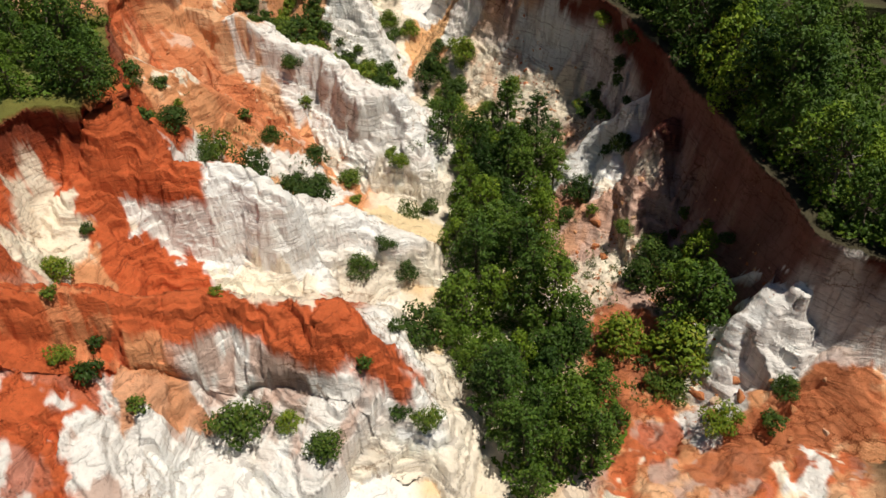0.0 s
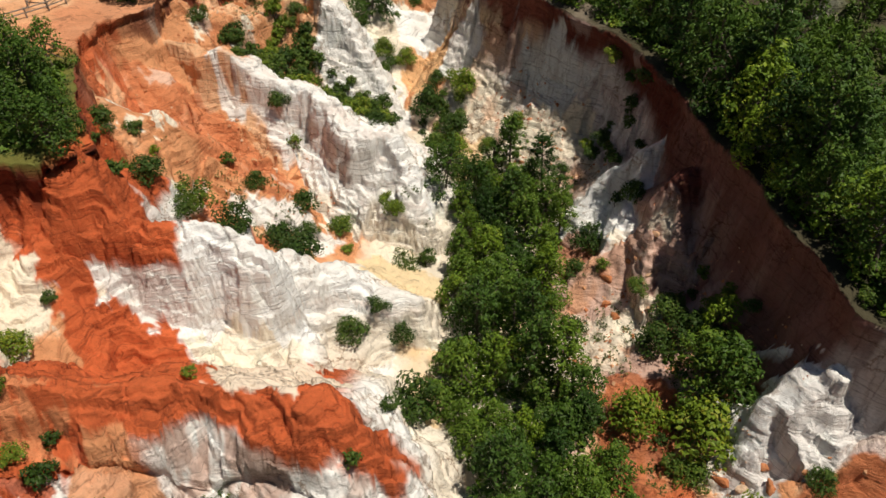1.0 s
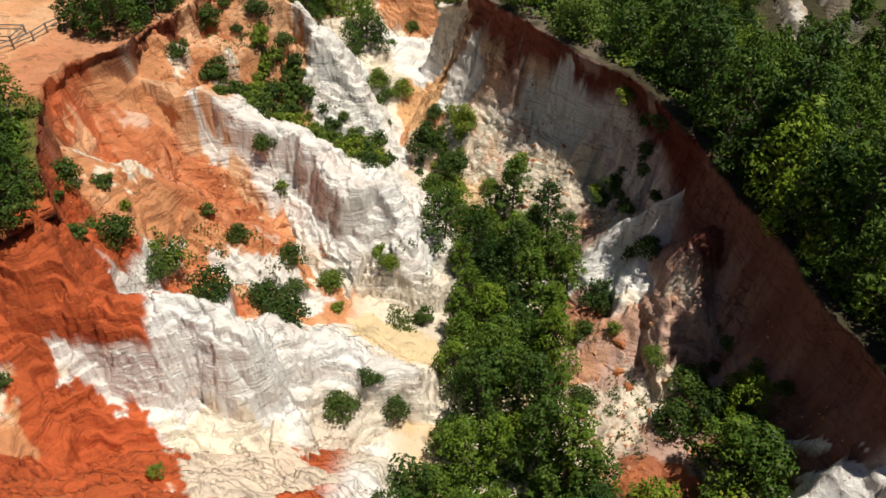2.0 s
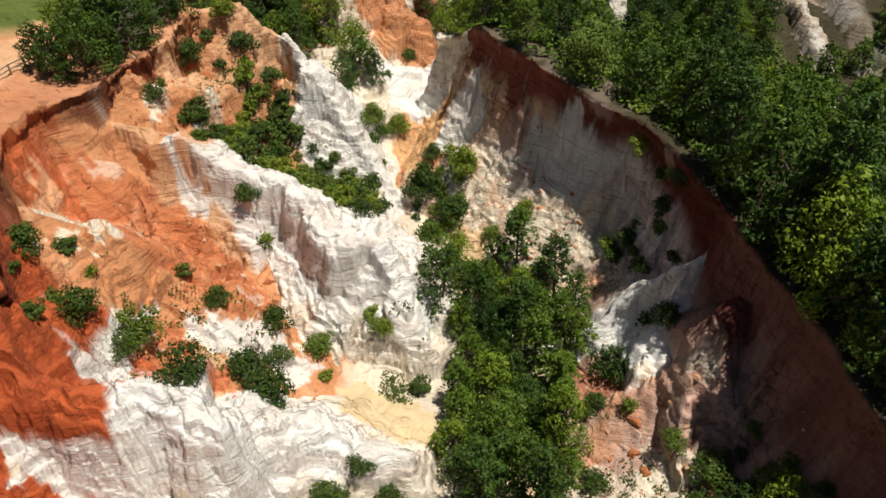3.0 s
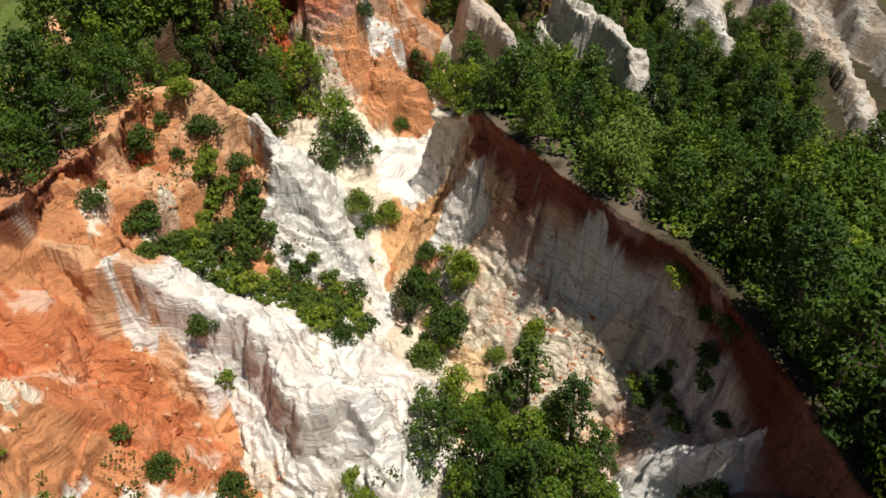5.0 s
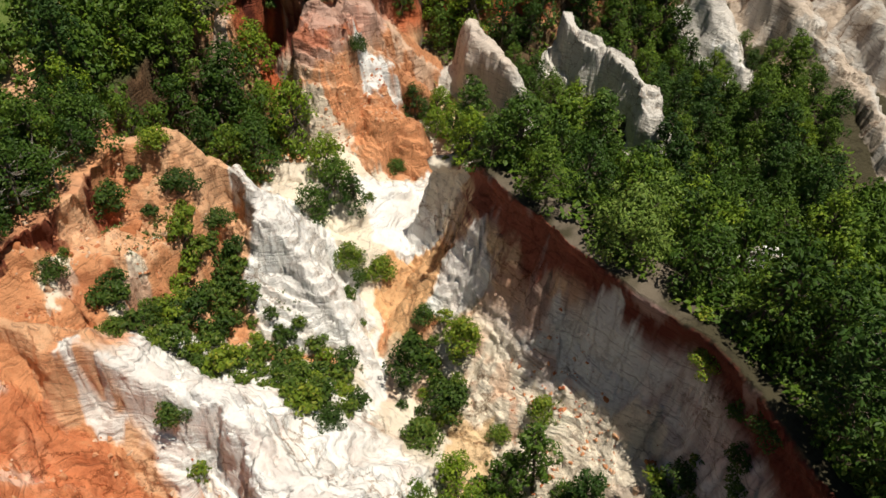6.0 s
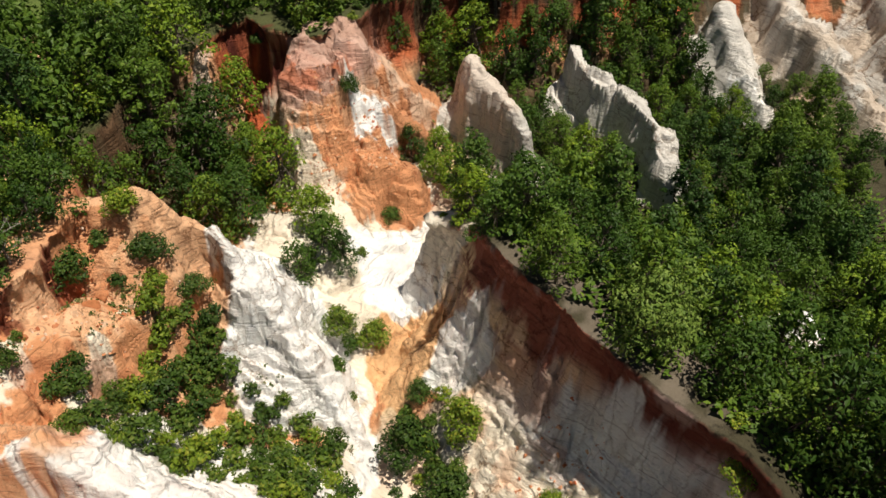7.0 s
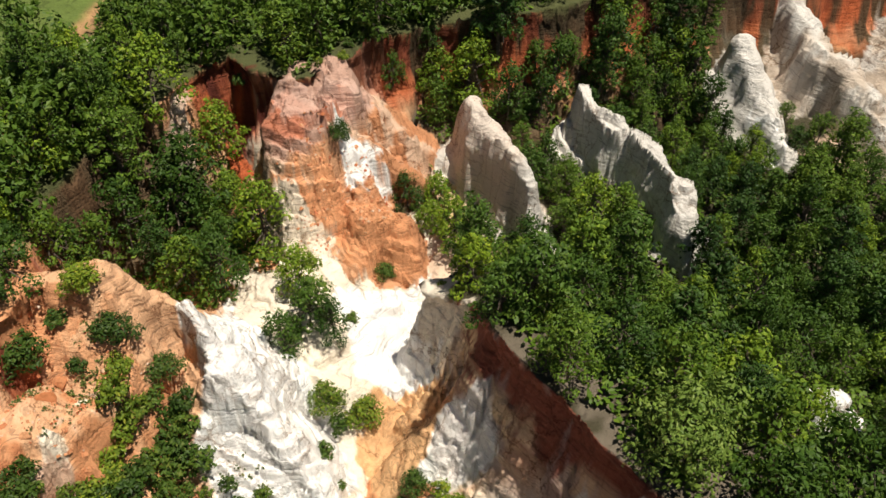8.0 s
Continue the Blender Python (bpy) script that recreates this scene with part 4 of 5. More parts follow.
def ground_sheet(step):
    """The whole ground as one sheet out to the horizon, parted where one landform meets the next."""
    xs, ys = stretched(-34, 29, step, 700), stretched(31, 124, step, 900)
    x, y = np.meshgrid(xs, ys)
    z, owner, out, where = landform(x, y)
    colour = geology(x, y, z, owner, out, where)
    gy, gx = np.gradient(z, ys, xs)
    tilt = np.hypot(gx, gy) + 1e-6
    # beds of unequal hardness: slopes turn into steps, cliffs into ledges
    bare = np.where((owner > 2) | (out > 0), 1, 0)
    level = z + 1.0 * rough(x, y, 6, 4, 98)
    level = level + np.where((owner > 2) & (x > -20), .25 * x, np.where((owner == 1) | ((owner > 2) & (y > 75) & (y < 110)), -.32 * y, np.where(owner > 2, .25 * x, .06 * x - .05 * y)))
    ridge = np.isin(owner, [LAND.index(k) for k in ("front", "middle", "upper", "far_white", "massif")]) * 1.0
    for thick, much, sharp in ((1.9, .5, .16), (1.0, .9, .1), (.62, .6, .16)):
        q = level / thick + .3 * grain(level * .7, x * .1, 1, 99)
        f = q - np.floor(q)
        here = np.maximum(ease(-.2, .5, grain(x, y, 4, 100 + int(10 * thick))), .8 * ridge) * np.where(owner == 2, .45, np.where((owner > 2) & (x < -21) & (y > 70) | (owner == LAND.index("low_spur")), .4, 1))
        here = here * np.where((x < -15) & (y > 60) & (y < 112), np.where(thick < 1.5, .55, 1), 1) * np.where((ridge > 0) & (thick > 1.5), .3, 1)
        sharp = np.where(owner == 1, .08, sharp)
        z = z + bare * much * thick * (ease(.5 - sharp, .5 + sharp, f) - f) * ease(.3, .7, tilt) * here
    bands = .5 * grain(z * 3.1 + .3 * grain(x, y, 4, 95), x * .05, 1, 96) + .5 * grain(z * 1.3, y * .04, 1, 97)
    push = .26 * bands * ease(.6, 1.8, tilt)
    # the turf overhangs the red clay along the rims
    oy, ox = np.gradient(out, ys, xs)
    size = np.hypot(ox, oy) + 1e-6
    lip = .75 * ease(-1.3, -.1, out) * ease(.45, .1, out) * np.where(owner == 2, 1, np.where((owner == 1) & ((y < 103) | (y > 122)), 1, 0))
    # the red cap of the front ridge overhangs its pale flank
    front = (owner == LAND.index("front")) * -.7 * ease(-1.4, -2.5, out) * ease(-3.3, -2.8, out)
    lip = lip + front
    LOOK.update(xs=xs, ys=ys, z=z, owner=owner, out=out)
    rows, cols = z.shape
    points = np.stack((x - gx / tilt * push + ox / size * lip, y - gy / tilt * push + oy / size * lip, z), -1)
    du, dv = np.gradient(points, axis=1), np.gradient(points, axis=0)
    normals = np.cross(du, dv)
    normals /= np.linalg.norm(normals, axis=-1, keepdims=True) + 1e-9
    points, normals, colour = points.reshape(-1, 3), normals.reshape(-1, 3), colour.reshape(-1, 3)
    a = (np.arange(rows - 1)[:, None] * cols + np.arange(cols - 1)[None, :]).reshape(-1)
    faces = np.stack((a + 1, a + cols + 1, a + cols, a), -1)
    # which landform and which part of it each patch of ground belongs to, patch by patch
    side = 9
    pr, pc = (rows - 1 + side - 1) // side, (cols - 1 + side - 1) // side
    ri, ci = np.minimum(np.arange(pr) * side + side // 2, rows - 1), np.minimum(np.arange(pc) * side + side // 2, cols - 1)
    o, far = owner[np.ix_(ri, ci)], out[np.ix_(ri, ci)]
    zone = np.where(np.abs(far) < 1.4, 0, np.where(far > 0, 1, 2))
    patch = whole_patches(np.where(o < 3, 0, o * 4 + zone))
    whose = np.repeat(np.repeat(patch, side, 0), side, 1)[:rows - 1, :cols - 1].reshape(-1)
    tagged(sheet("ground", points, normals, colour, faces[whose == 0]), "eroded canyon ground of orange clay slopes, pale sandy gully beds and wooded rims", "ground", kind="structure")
    for k, fin in enumerate(FINS):
        ridge = tagged(new("clay_ridge"), RIDGES[fin], "ridge", "eroded ridges")
        for number, name in enumerate(("crest", "flank", "flank")):
            mine = faces[whose == (k + 3) * 4 + number]
            if len(mine):
                sheet(name, points, normals, colour, mine).parent = ridge


ground_sheet(0.15)

# ---------------------------------------------------------------- plants
def part(name, bm, material, parent, label=""):
    """Links a bmesh as one mesh object under a thing or a part."""
    mesh = bpy.data.meshes.new(name)
    bm.to_mesh(mesh)
    bm.free()
    mesh.materials.append(material)
    ob = new(name, mesh)
    ob.parent = parent
    return tagged(ob, label)


def limb(bm, a, b, r0, r1, sides=5):
    """A tapered branch from a to b."""
    a, b = Vector(a), Vector(b)
    turn = (b - a).to_track_quat("Z", "Y").to_matrix()
    rings = []
    for at, r in ((a, r0), (b, r1)):
        rings.append([bm.verts.new(at + turn @ Vector((r * math.cos(6.2832 * k / sides), r * math.sin(6.2832 * k / sides), 0))) for k in range(sides)])
    for k in range(sides):
        bm.faces.new((rings[0][k], rings[0][(k + 1) % sides], rings[1][(k + 1) % sides], rings[1][k]))
    bm.faces.new(rings[1])


def leaf(bm, at, size, out, rng):
    """One spray of leaves: a bent, pointed blade of two faces."""
    n = (out + Vector((rng.uniform(-.5, .5), rng.uniform(-.5, .5), rng.uniform(-.2, .6)))).normalized()
    u = n.cross(Vector((rng.uniform(-1, 1), rng.uniform(-1, 1), rng.uniform(-1, 1)))).normalized()
    v = n.cross(u)
    long_, wide = size, size * rng.uniform(.45, .7)
    p = [at - u * long_ * .5, at + v * wide * .5 - n * size * .12, at + u * long_ * .5, at - v * wide * .5 - n * size * .12]
    q = [bm.verts.new(w) for w in p]
    bm.faces.new((q[0], q[1], q[2]))
    bm.faces.new((q[0], q[2], q[3]))


def crown_of(bm, lumps, leaves, size, rng):
    """Leaves over the outside of every lump (centre, radius, flatness)."""
    for centre, radius, flat in lumps:
        count = int(leaves * radius * radius)
        for _ in range(count):
            d = Vector((rng.gauss(0, 1), rng.gauss(0, 1), rng.gauss(.25, 1))).normalized()
            r = radius * rng.uniform(.6, 1.1)
            leaf(bm, centre + Vector((d.x * r, d.y * r, d.z * r * flat)), size * rng.uniform(.6, 1.35), d, rng)


def broadleaf_tree(seed, height, spread, leaves=80, size=.36, foliage=LEAF, label="leafy green broadleaf tree with a dense uneven crown"):
    rng = random.Random(seed)
    thing = new("broadleaf_tree")
    wood, crown = bmesh.new(), bmesh.new()
    top = Vector((rng.uniform(-.3, .3), rng.uniform(-.3, .3), height * .7))
    limb(wood, (0, 0, -.8), top * .5, .04 * height * .5, .03 * height * .4, 7)
    limb(wood, top * .5, top, .03 * height * .4, .012 * height, 6)
    lumps = [(Vector((top.x, top.y, height * .93)), spread * .13, 1.2), (Vector((top.x * 1.2, top.y, height * .8)), spread * .2, 1)]
    for k in range(19):
        turn, up = 2.4 * k + rng.uniform(-.5, .5), .13 + .7 * (k + rng.uniform(-.4, .4)) / 18
        reach = spread * .47 * max(.12, 1.12 - up) ** .7 * rng.uniform(.6, 1.15)
        at = Vector((reach * math.cos(turn), reach * math.sin(turn), height * up))
        limb(wood, top * rng.uniform(.4, .9), at, .012 * height, .004 * height, 4)
        lumps.append((at, spread * rng.uniform(.13, .23), rng.uniform(.7, 1.05)))
    for k in range(20):
        base = rng.choice(lumps)
        lumps.append((base[0] + Vector((rng.uniform(-1, 1), rng.uniform(-1, 1), rng.uniform(-.4, 1))) * base[1], base[1] * rng.uniform(.3, .55), .9))
    crown_of(crown, lumps, leaves, size, rng)
    part("trunk", wood, BARK, thing)
    part("crown", crown, foliage, thing)
    return tagged(thing, label, "tree", "canyon trees")


def pine_tree(seed, height, spread):
    rng = random.Random(seed)
    thing = new("pine_tree")
    wood, crown = bmesh.new(), bmesh.new()
    lean = Vector((rng.uniform(-.04, .04), rng.uniform(-.04, .04), 1))
    limb(wood, (0, 0, -.8), lean * height * .55, .02 * height, .013 * height, 7)
    limb(wood, lean * height * .55, lean * height * .97, .013 * height, .004 * height, 6)
    lumps = [(lean * height * .96, spread * .13, 1.2)]
    for tier in range(9):
        up = .28 + .68 * tier / 9
        reach = spread * .5 * (1.12 - up) ** .7 * (.75 if tier == 0 else 1.1)
        for k in range(5):
            turn = 2.4 * tier + 1.2566 * k + rng.uniform(-.3, .3)
            r = reach * rng.uniform(.65, 1.15)
            tip = lean * height * (up + rng.uniform(-.02, .05)) + Vector((r * math.cos(turn), r * math.sin(turn), rng.uniform(-.1, .3)))
            limb(wood, lean * height * (up - .02), tip, .006 * height, .002 * height, 3)
            lumps.append((tip * 1.0, spread * rng.uniform(.09, .14), .6))
            lumps.append((tip * .55 + lean * height * up * .45, spread * rng.uniform(.08, .12), .55))
    crown_of(crown, lumps, 60, .38, rng)
    part("trunk", wood, BARK, thing)
    part("crown", crown, NEEDLE, thing)
    return tagged(thing, "dark green pine tree with a layered feathery crown", "tree", "canyon trees")


def shrub(seed, height, spread, leaves=270, size=.24):
    rng = random.Random(seed)
    thing = new("shrub")
    wood, crown = bmesh.new(), bmesh.new()
    lumps = []
    for k in range(15):
        turn = 2.4 * k
        r = spread * .36 * math.sqrt(k / 15) * rng.uniform(.8, 1.25)
        at = Vector((r * math.cos(turn), r * math.sin(turn), height * rng.uniform(.3, .8) * (1 - .4 * k / 15)))
        if k % 2 == 0:
            limb(wood, (0, 0, -.3), at, .035, .012, 4)
        lumps.append((at, spread * rng.uniform(.13, .22), .9))
    crown_of(crown, lumps, leaves, size, rng)
    part("stem", wood, BARK, thing)
    part("crown", crown, SHRUB, thing)
    return tagged(thing, "low bright green shrub growing on the eroded slope", "shrub", "slope shrubs")


BROAD = [broadleaf_tree(1, 7.2, 5.2), broadleaf_tree(2, 8.4, 5.0), broadleaf_tree(3, 6.2, 5.0), broadleaf_tree(4, 9, 5.6), broadleaf_tree(5, 7.4, 4.2)]
PINES = [pine_tree(11, 10, 5.4), pine_tree(12, 8.4, 4.6), pine_tree(13, 11, 5.6)]
BUSHES = [shrub(25, 2.8, 4.0, 170, .28), shrub(26, 3.4, 4.0, 170, .28), shrub(27, 2.4, 4.0, 170, .28)]
SHRUBS = [shrub(21, 1.7, 2.0), shrub(22, 2.2, 2.1), shrub(23, 1.3, 1.9), shrub(24, 1.9, 1.5)]
FAR_TREES = [broadleaf_tree(6, 7.4, 5.6, 26, .62), broadleaf_tree(7, 6.6, 5.6, 26, .62)]
FIRST = {id(ob): True for ob in BROAD + PINES + SHRUBS + BUSHES}


def height_at(x, y):
    return float(ground_at(np.array([float(x)]), np.array([float(y)]))[0][0])


def plant(kind, x, y, size, rng, sink=.3):
    """Sets a plant of that kind on the ground; the first call uses the plant itself."""
    m = pose(x, y, height_at(x, y) - sink, rng.uniform(-4, 4), rng.uniform(-4, 4), rng.uniform(0, 360)) @ Matrix.Diagonal((size, size, size * rng.uniform(.88, 1.12), 1))
    if FIRST.pop(id(kind), False):
        kind.matrix_basis = m
        return kind
    ob = copy_thing(kind, m)
    ob.matrix_basis = m
    return ob


def far_woods(placed):
    """All the distant trees as one mesh: (kind, pose) pairs."""
    for name, material in (("trunk", BARK), ("crown", LEAF)):
        points, faces, count = [], [], 0
        for kind, m in placed:
            mesh = [c for c in kind.children if c.name.split(".")[0] == name][0].data
            co = np.empty(len(mesh.vertices) * 3)
            mesh.vertices.foreach_get("co", co)
            r = np.array(m)
            points.append(co.reshape(-1, 3) @ r[:3, :3].T + r[:3, 3])
            faces += [[v + count for v in f.vertices] for f in mesh.polygons]
            count += len(mesh.vertices)
        mesh = bpy.data.meshes.new("far_woods")
        mesh.from_pydata(np.concatenate(points), [], faces)
        mesh.materials.append(material)
        tagged(new("far_woods" if name == "crown" else "far_trunks", mesh), "distant dense green woods" if name == "crown" else "trunks of the distant woods", "woods", kind="stuff")


def wood(ring, gap, kinds, sizes, seed, allowed=None, joined=None):
    """Scatters trees of mixed kinds over an outline, no nearer to each other than the gap."""
    rng = random.Random(seed)
    xs, ys = [p[0] for p in ring], [p[1] for p in ring]
    area = (max(xs) - min(xs)) * (max(ys) - min(ys))
    tries = int(area / gap ** 2 * 6)
    px = np.array([rng.uniform(min(xs), max(xs)) for _ in range(tries)])
    py = np.array([rng.uniform(min(ys), max(ys)) for _ in range(tries)])
    keep = inside(px, py, ring)
    if allowed:
        keep &= allowed(px, py)
    placed = []
    for x, y in zip(px[keep], py[keep]):
        if all((x - u) ** 2 + (y - v) ** 2 > gap * gap for u, v in placed):
            placed.append((x, y))
            kind, size = rng.choice(kinds), rng.uniform(*sizes)
            if joined is None:
                plant(kind, x, y, size, rng)
            else:
                joined.append((kind, pose(x, y, height_at(x, y) - .3, 0, 0, rng.uniform(0, 360)) @ Matrix.Diagonal((size, size, size, 1))))


def east_top(x, y):
    _, owner, out = ground_at(x, y)
    sliver = along(x, y, FINS["sliver"][0])[0]
    return (owner == 2) & (out < -2) & (sliver > 2.6) & (np.hypot(x - 27.2, (y - 96) / 1.5) > 4.6) & (np.hypot(x - 14.8, y - 87.8) > 3.8)


def east_edge(x, y):
    _, owner, out = ground_at(x, y)
    return (owner == 2) & (out < -.25) & (out > -3.4) & (grain(x, y, 5, 19) > -.45) & (np.hypot(x - 14.8, y - 87.8) > 4)


def east_brink(x, y):
    _, owner, out = ground_at(x, y)
    return (owner == 2) & (out < -.7) & (out > -4)


def low_ground(x, y):
    z, owner, out = ground_at(x, y)
    return (owner == 0) | (z < 4)


def west_top(x, y):
    _, owner, out = ground_at(x, y)
    return (owner == 1) & (out < -.6)


def hill(x, y):
    _, owner, out = ground_at(x, y)
    bare = owner < 3
    for name, width in (("tower", 4.6), ("blade", 4.2), ("stub", 3), ("sliver", 4)):
        d, _, _, side = along(x, y, FINS[name][0])
        bare &= (side > 0) | (d > width)
    return bare


DISTANT = []
wood([(3, 108), (6, 95), (18, 78), (21, 58), (25, 36), (37, 34), (40, 60), (36, 90), (40, 112), (30, 112)], 3.15, BROAD * 2 + PINES, (.55, 1.15), 1, east_top)
wood([(37, 34), (50, 32), (56, 112), (40, 112), (36, 90), (40, 60)], 3.2, FAR_TREES, (.7, 1.1), 13, east_top, DISTANT)
wood([(-1, 79), (4, 82), (9, 80), (13, 75), (14, 69), (11.6, 67), (10.4, 58), (9.2, 53), (12.4, 48), (12.4, 43), (16, 38), (13, 33), (6, 31), (3, 37), (2.8, 43), (-1, 47), (.6, 51), (1.6, 58), (1, 65), (2.4, 69), (.4, 73)], 2.15, BROAD + PINES, (.5, .95), 2, low_ground)
wood([(-30, 104), (-21, 105), (-13, 106.5), (-9.5, 105.5), (-6.5, 111), (-8, 115), (-15, 119), (-20, 127), (-30, 120), (-32, 108)], 2.4, BROAD * 2 + PINES, (.6, 1.15), 3, hill)
wood([(0, 121), (10, 112), (24, 107), (40, 110), (46, 120), (44, 127), (36, 129), (31, 132), (31, 146), (24, 146), (14, 140), (0, 138), (-6, 132), (-3.4, 126)], 2.5, BROAD * 2 + PINES, (.5, .85), 4, hill)
wood([(-20.5, 99), (-17.6, 99), (-15.4, 95.3), (-12, 94.5), (-7.3, 91), (-5.2, 85), (-8, 83.4), (-14, 85.4), (-19, 85.4), (-25, 88), (-25, 90), (-21, 92)], 1.15, SHRUBS, (.8, 1.6), 5)
wood([(-29, 57), (-48, 56), (-48, 73), (-33, 71)], 2.5, BROAD, (.5, .85), 6, west_top)
wood([(-26, 89), (-30, 89), (-33, 100), (-29, 112), (-38, 128), (-22, 131), (-20, 129), (-26, 120), (-26, 97)], 2.7, BROAD + PINES, (.55, .95), 7, west_top)
wood([(-27, 131), (-33, 135), (-28, 142), (56, 165), (56, 150), (20, 143), (0, 139), (-6, 135), (-9, 129.5), (-13, 129.5), (-16, 132)], 2.9, FAR_TREES, (.7, 1.05), 8, west_top, DISTANT)
wood([(22, 57), (26, 51.5), (24.4, 43.6), (19.4, 41), (17, 41.6), (17.4, 45.5), (21.6, 50.2)], 1.7, SHRUBS * 3 + BROAD[:1], (.6, 1.2), 9)
wood([(-2.2, 94), (1.4, 94), (3.4, 92), (2.6, 86.6), (-.2, 85.2), (-2.6, 87.5)], 1.3, SHRUBS, (.7, 1.4), 10)
wood([(-44, 30), (-36, 30), (-35, 46), (-40, 52), (-48, 52)], 3.0, BROAD, (.6, .9), 12, west_top)
wood([(-41, 113), (-29.5, 107), (-28, 128), (-42, 131)], 2.8, FAR_TREES, (.7, 1.05), 15, west_top, DISTANT)
wood([(48, 110), (78, 106), (80, 140), (66, 150), (60, 122), (52, 116)], 3.4, FAR_TREES, (.6, 1.0), 19, None, DISTANT)
wood([(-6, 124), (-5, 136), (8, 138.4), (20, 141), (32, 145.5), (34, 138), (28, 136), (14, 137), (6, 132)], 3.1, BROAD + PINES, (.8, 1.2), 22, hill)
far_woods(DISTANT)
wood([(16.4, 79.6), (19.6, 76.4), (20.6, 70.8), (18.6, 71.4), (15.6, 77)], 1.35, SHRUBS, (.6, 1.2), 23)
wood([(-24, 130), (-16, 129.5), (-13, 128.5), (-8, 129), (-5, 135), (-20, 136)], 1.7, SHRUBS + BROAD[:1], (.6, 1.0), 21)
for ob in FAR_TREES:
    for piece in (*ob.children, ob):
        bpy.data.objects.remove(piece)
wood([(0, 108), (5, 92), (11, 84), (19, 74), (20, 58), (25, 36), (34, 36), (32, 48), (26, 66), (25, 80), (14, 94), (8, 106)], 1.7, SHRUBS * 2 + BROAD, (.42, .8), 14, east_edge)
wood([(23, 66), (23, 58), (26, 40), (34, 38), (34, 48), (30, 66)], 2.6, BROAD + PINES, (.8, 1.15), 16, east_brink)
wood([(30, 127), (44, 126), (43, 134), (38.6, 136), (31, 138)], 2.4, BROAD, (.4, .65), 17, hill)

wood([(-37, 88), (-31, 85.5), (-28.4, 93), (-28, 102), (-35, 105), (-37, 97)], 2.2, BROAD, (.55, .9), 18, west_top)

wood([(22, 84), (21, 78), (21, 66), (30, 66), (30, 80)], 2.8, BROAD + PINES, (.85, 1.2), 20, east_brink)

# single shrubs and small trees: x, y, width of the crown
SPOTS_SOUTH = [
    (-27.6, 60.2, 2.2), (-18.5, 60.3, 4.0), (-13.0, 61.4, 4.2), (-8.0, 54.1, 3.4), (-5.6, 55.5, 2.3), (-3.6, 54.8, 2.8), (-2.3, 47.1, 5.3), (-4.1, 44.2, 1.5), (-32.3, 45.9, 3.2), (-27.9, 37.8, 1.3),
    (-25.4, 36.8, 1.8), (-27.5, 35.2, 2.3), (-25.5, 34.4, 2.2), (-15.4, 33.9, 4.6), (-11.7, 34.2, 2.3), (-8.7, 31.6, 3.1), (-6.0, 36.8, 1.8), (-3.5, 35.8, 1.8), (-1.1, 35.3, 2.8), (-30.7, 50.0, 1.4),
    (-18.4, 43.4, 1.2), (-21.8, 32.9, 2.2),
]
SPOTS_MIDDLE = [
    (-30.8, 67.2, 3.4), (-28.5, 64.2, 2.1), (-28.6, 68.8, 2.0), (-23.4, 64.6, 4.3), (-23.6, 62.1, 2.3), (-21.6, 71.9, 2.1), (-17.8, 80.6, 2.8), (-16.1, 78.6, 2.2), (-14.1, 70.0, 3.1), (-10.5, 69.1, 3.1),
    (-9.8, 66.4, 1.5), (-15.8, 65.1, 4.0), (-13.7, 66.8, 2.5), (-18.8, 70.3, 2.5), (-27.0, 67.7, 1.5), (-30.3, 64.2, 1.4), (-5.7, 71.1, 2.0), (-4.7, 69.3, 2.5), (-1.4, 65.7, 2.0), (-25.8, 62.9, 3.5),
    (-7.3, 83.0, 2.5),
]
SPOTS_NORTH = [
    (-27.2, 89.0, 2.4), (-26.2, 97.9, 3.9), (-21.1, 100.1, 3.3), (-22.9, 86.4, 2.3), (-21.5, 89.4, 2.4), (-7.5, 97.5, 2.0), (-4.8, 101.4, 3.4), (-7.7, 102.0, 3.4), (-27.0, 90.9, 1.3), (-23.3, 89.9, 1.3),
    (-22.8, 101.8, 3.0), (-24.8, 100.7, 2.0), (-0.5, 94.8, 2.5), (2.8, 91.3, 3.8), (-1.4, 91.0, 4.9), (1.9, 87.5, 4.2), (-0.8, 84.6, 3.7), (5.7, 84.6, 2.3), (-3.8, 116.3, 2.4), (-8.1, 123.3, 2.4),
    (-23.3, 98.3, 1.7), (-18.7, 100.0, 3.0), (-17.1, 98.3, 2.2), (-6.2, 95.9, 0.9), (-6.8, 100.6, 1.9), (-6.4, 109.5, 1.9),
]
SPOTS_EAST = [
    (18.2, 80.8, 2.6), (20.4, 74.6, 2.9), (17.6, 77.1, 3.2), (9.0, 84.9, 2.9), (17.5, 68.2, 2.0), (18.9, 67.5, 2.9), (15.1, 66.8, 3.6), (13.3, 63.0, 3.0), (15.4, 61.3, 1.9), (18.0, 57.8, 2.3),
    (23.3, 56.8, 1.8), (20.5, 55.0, 3.7), (23.6, 53.1, 2.7), (12.3, 56.4, 2.8), (15.7, 45.0, 4.7), (21.2, 43.4, 6.8), (12.7, 45.7, 2.6), (18.8, 52.3, 3.9), (21.7, 52.3, 3.9), (22.3, 35.7, 3.5),
    (27.1, 37.3, 2.5), (25.8, 35.3, 2.0), (19.8, 40.5, 3.1), (23.5, 46.9, 4.3), (23.3, 50.4, 3.3), (19.5, 77.5, 1.9),
]
rng = random.Random(77)
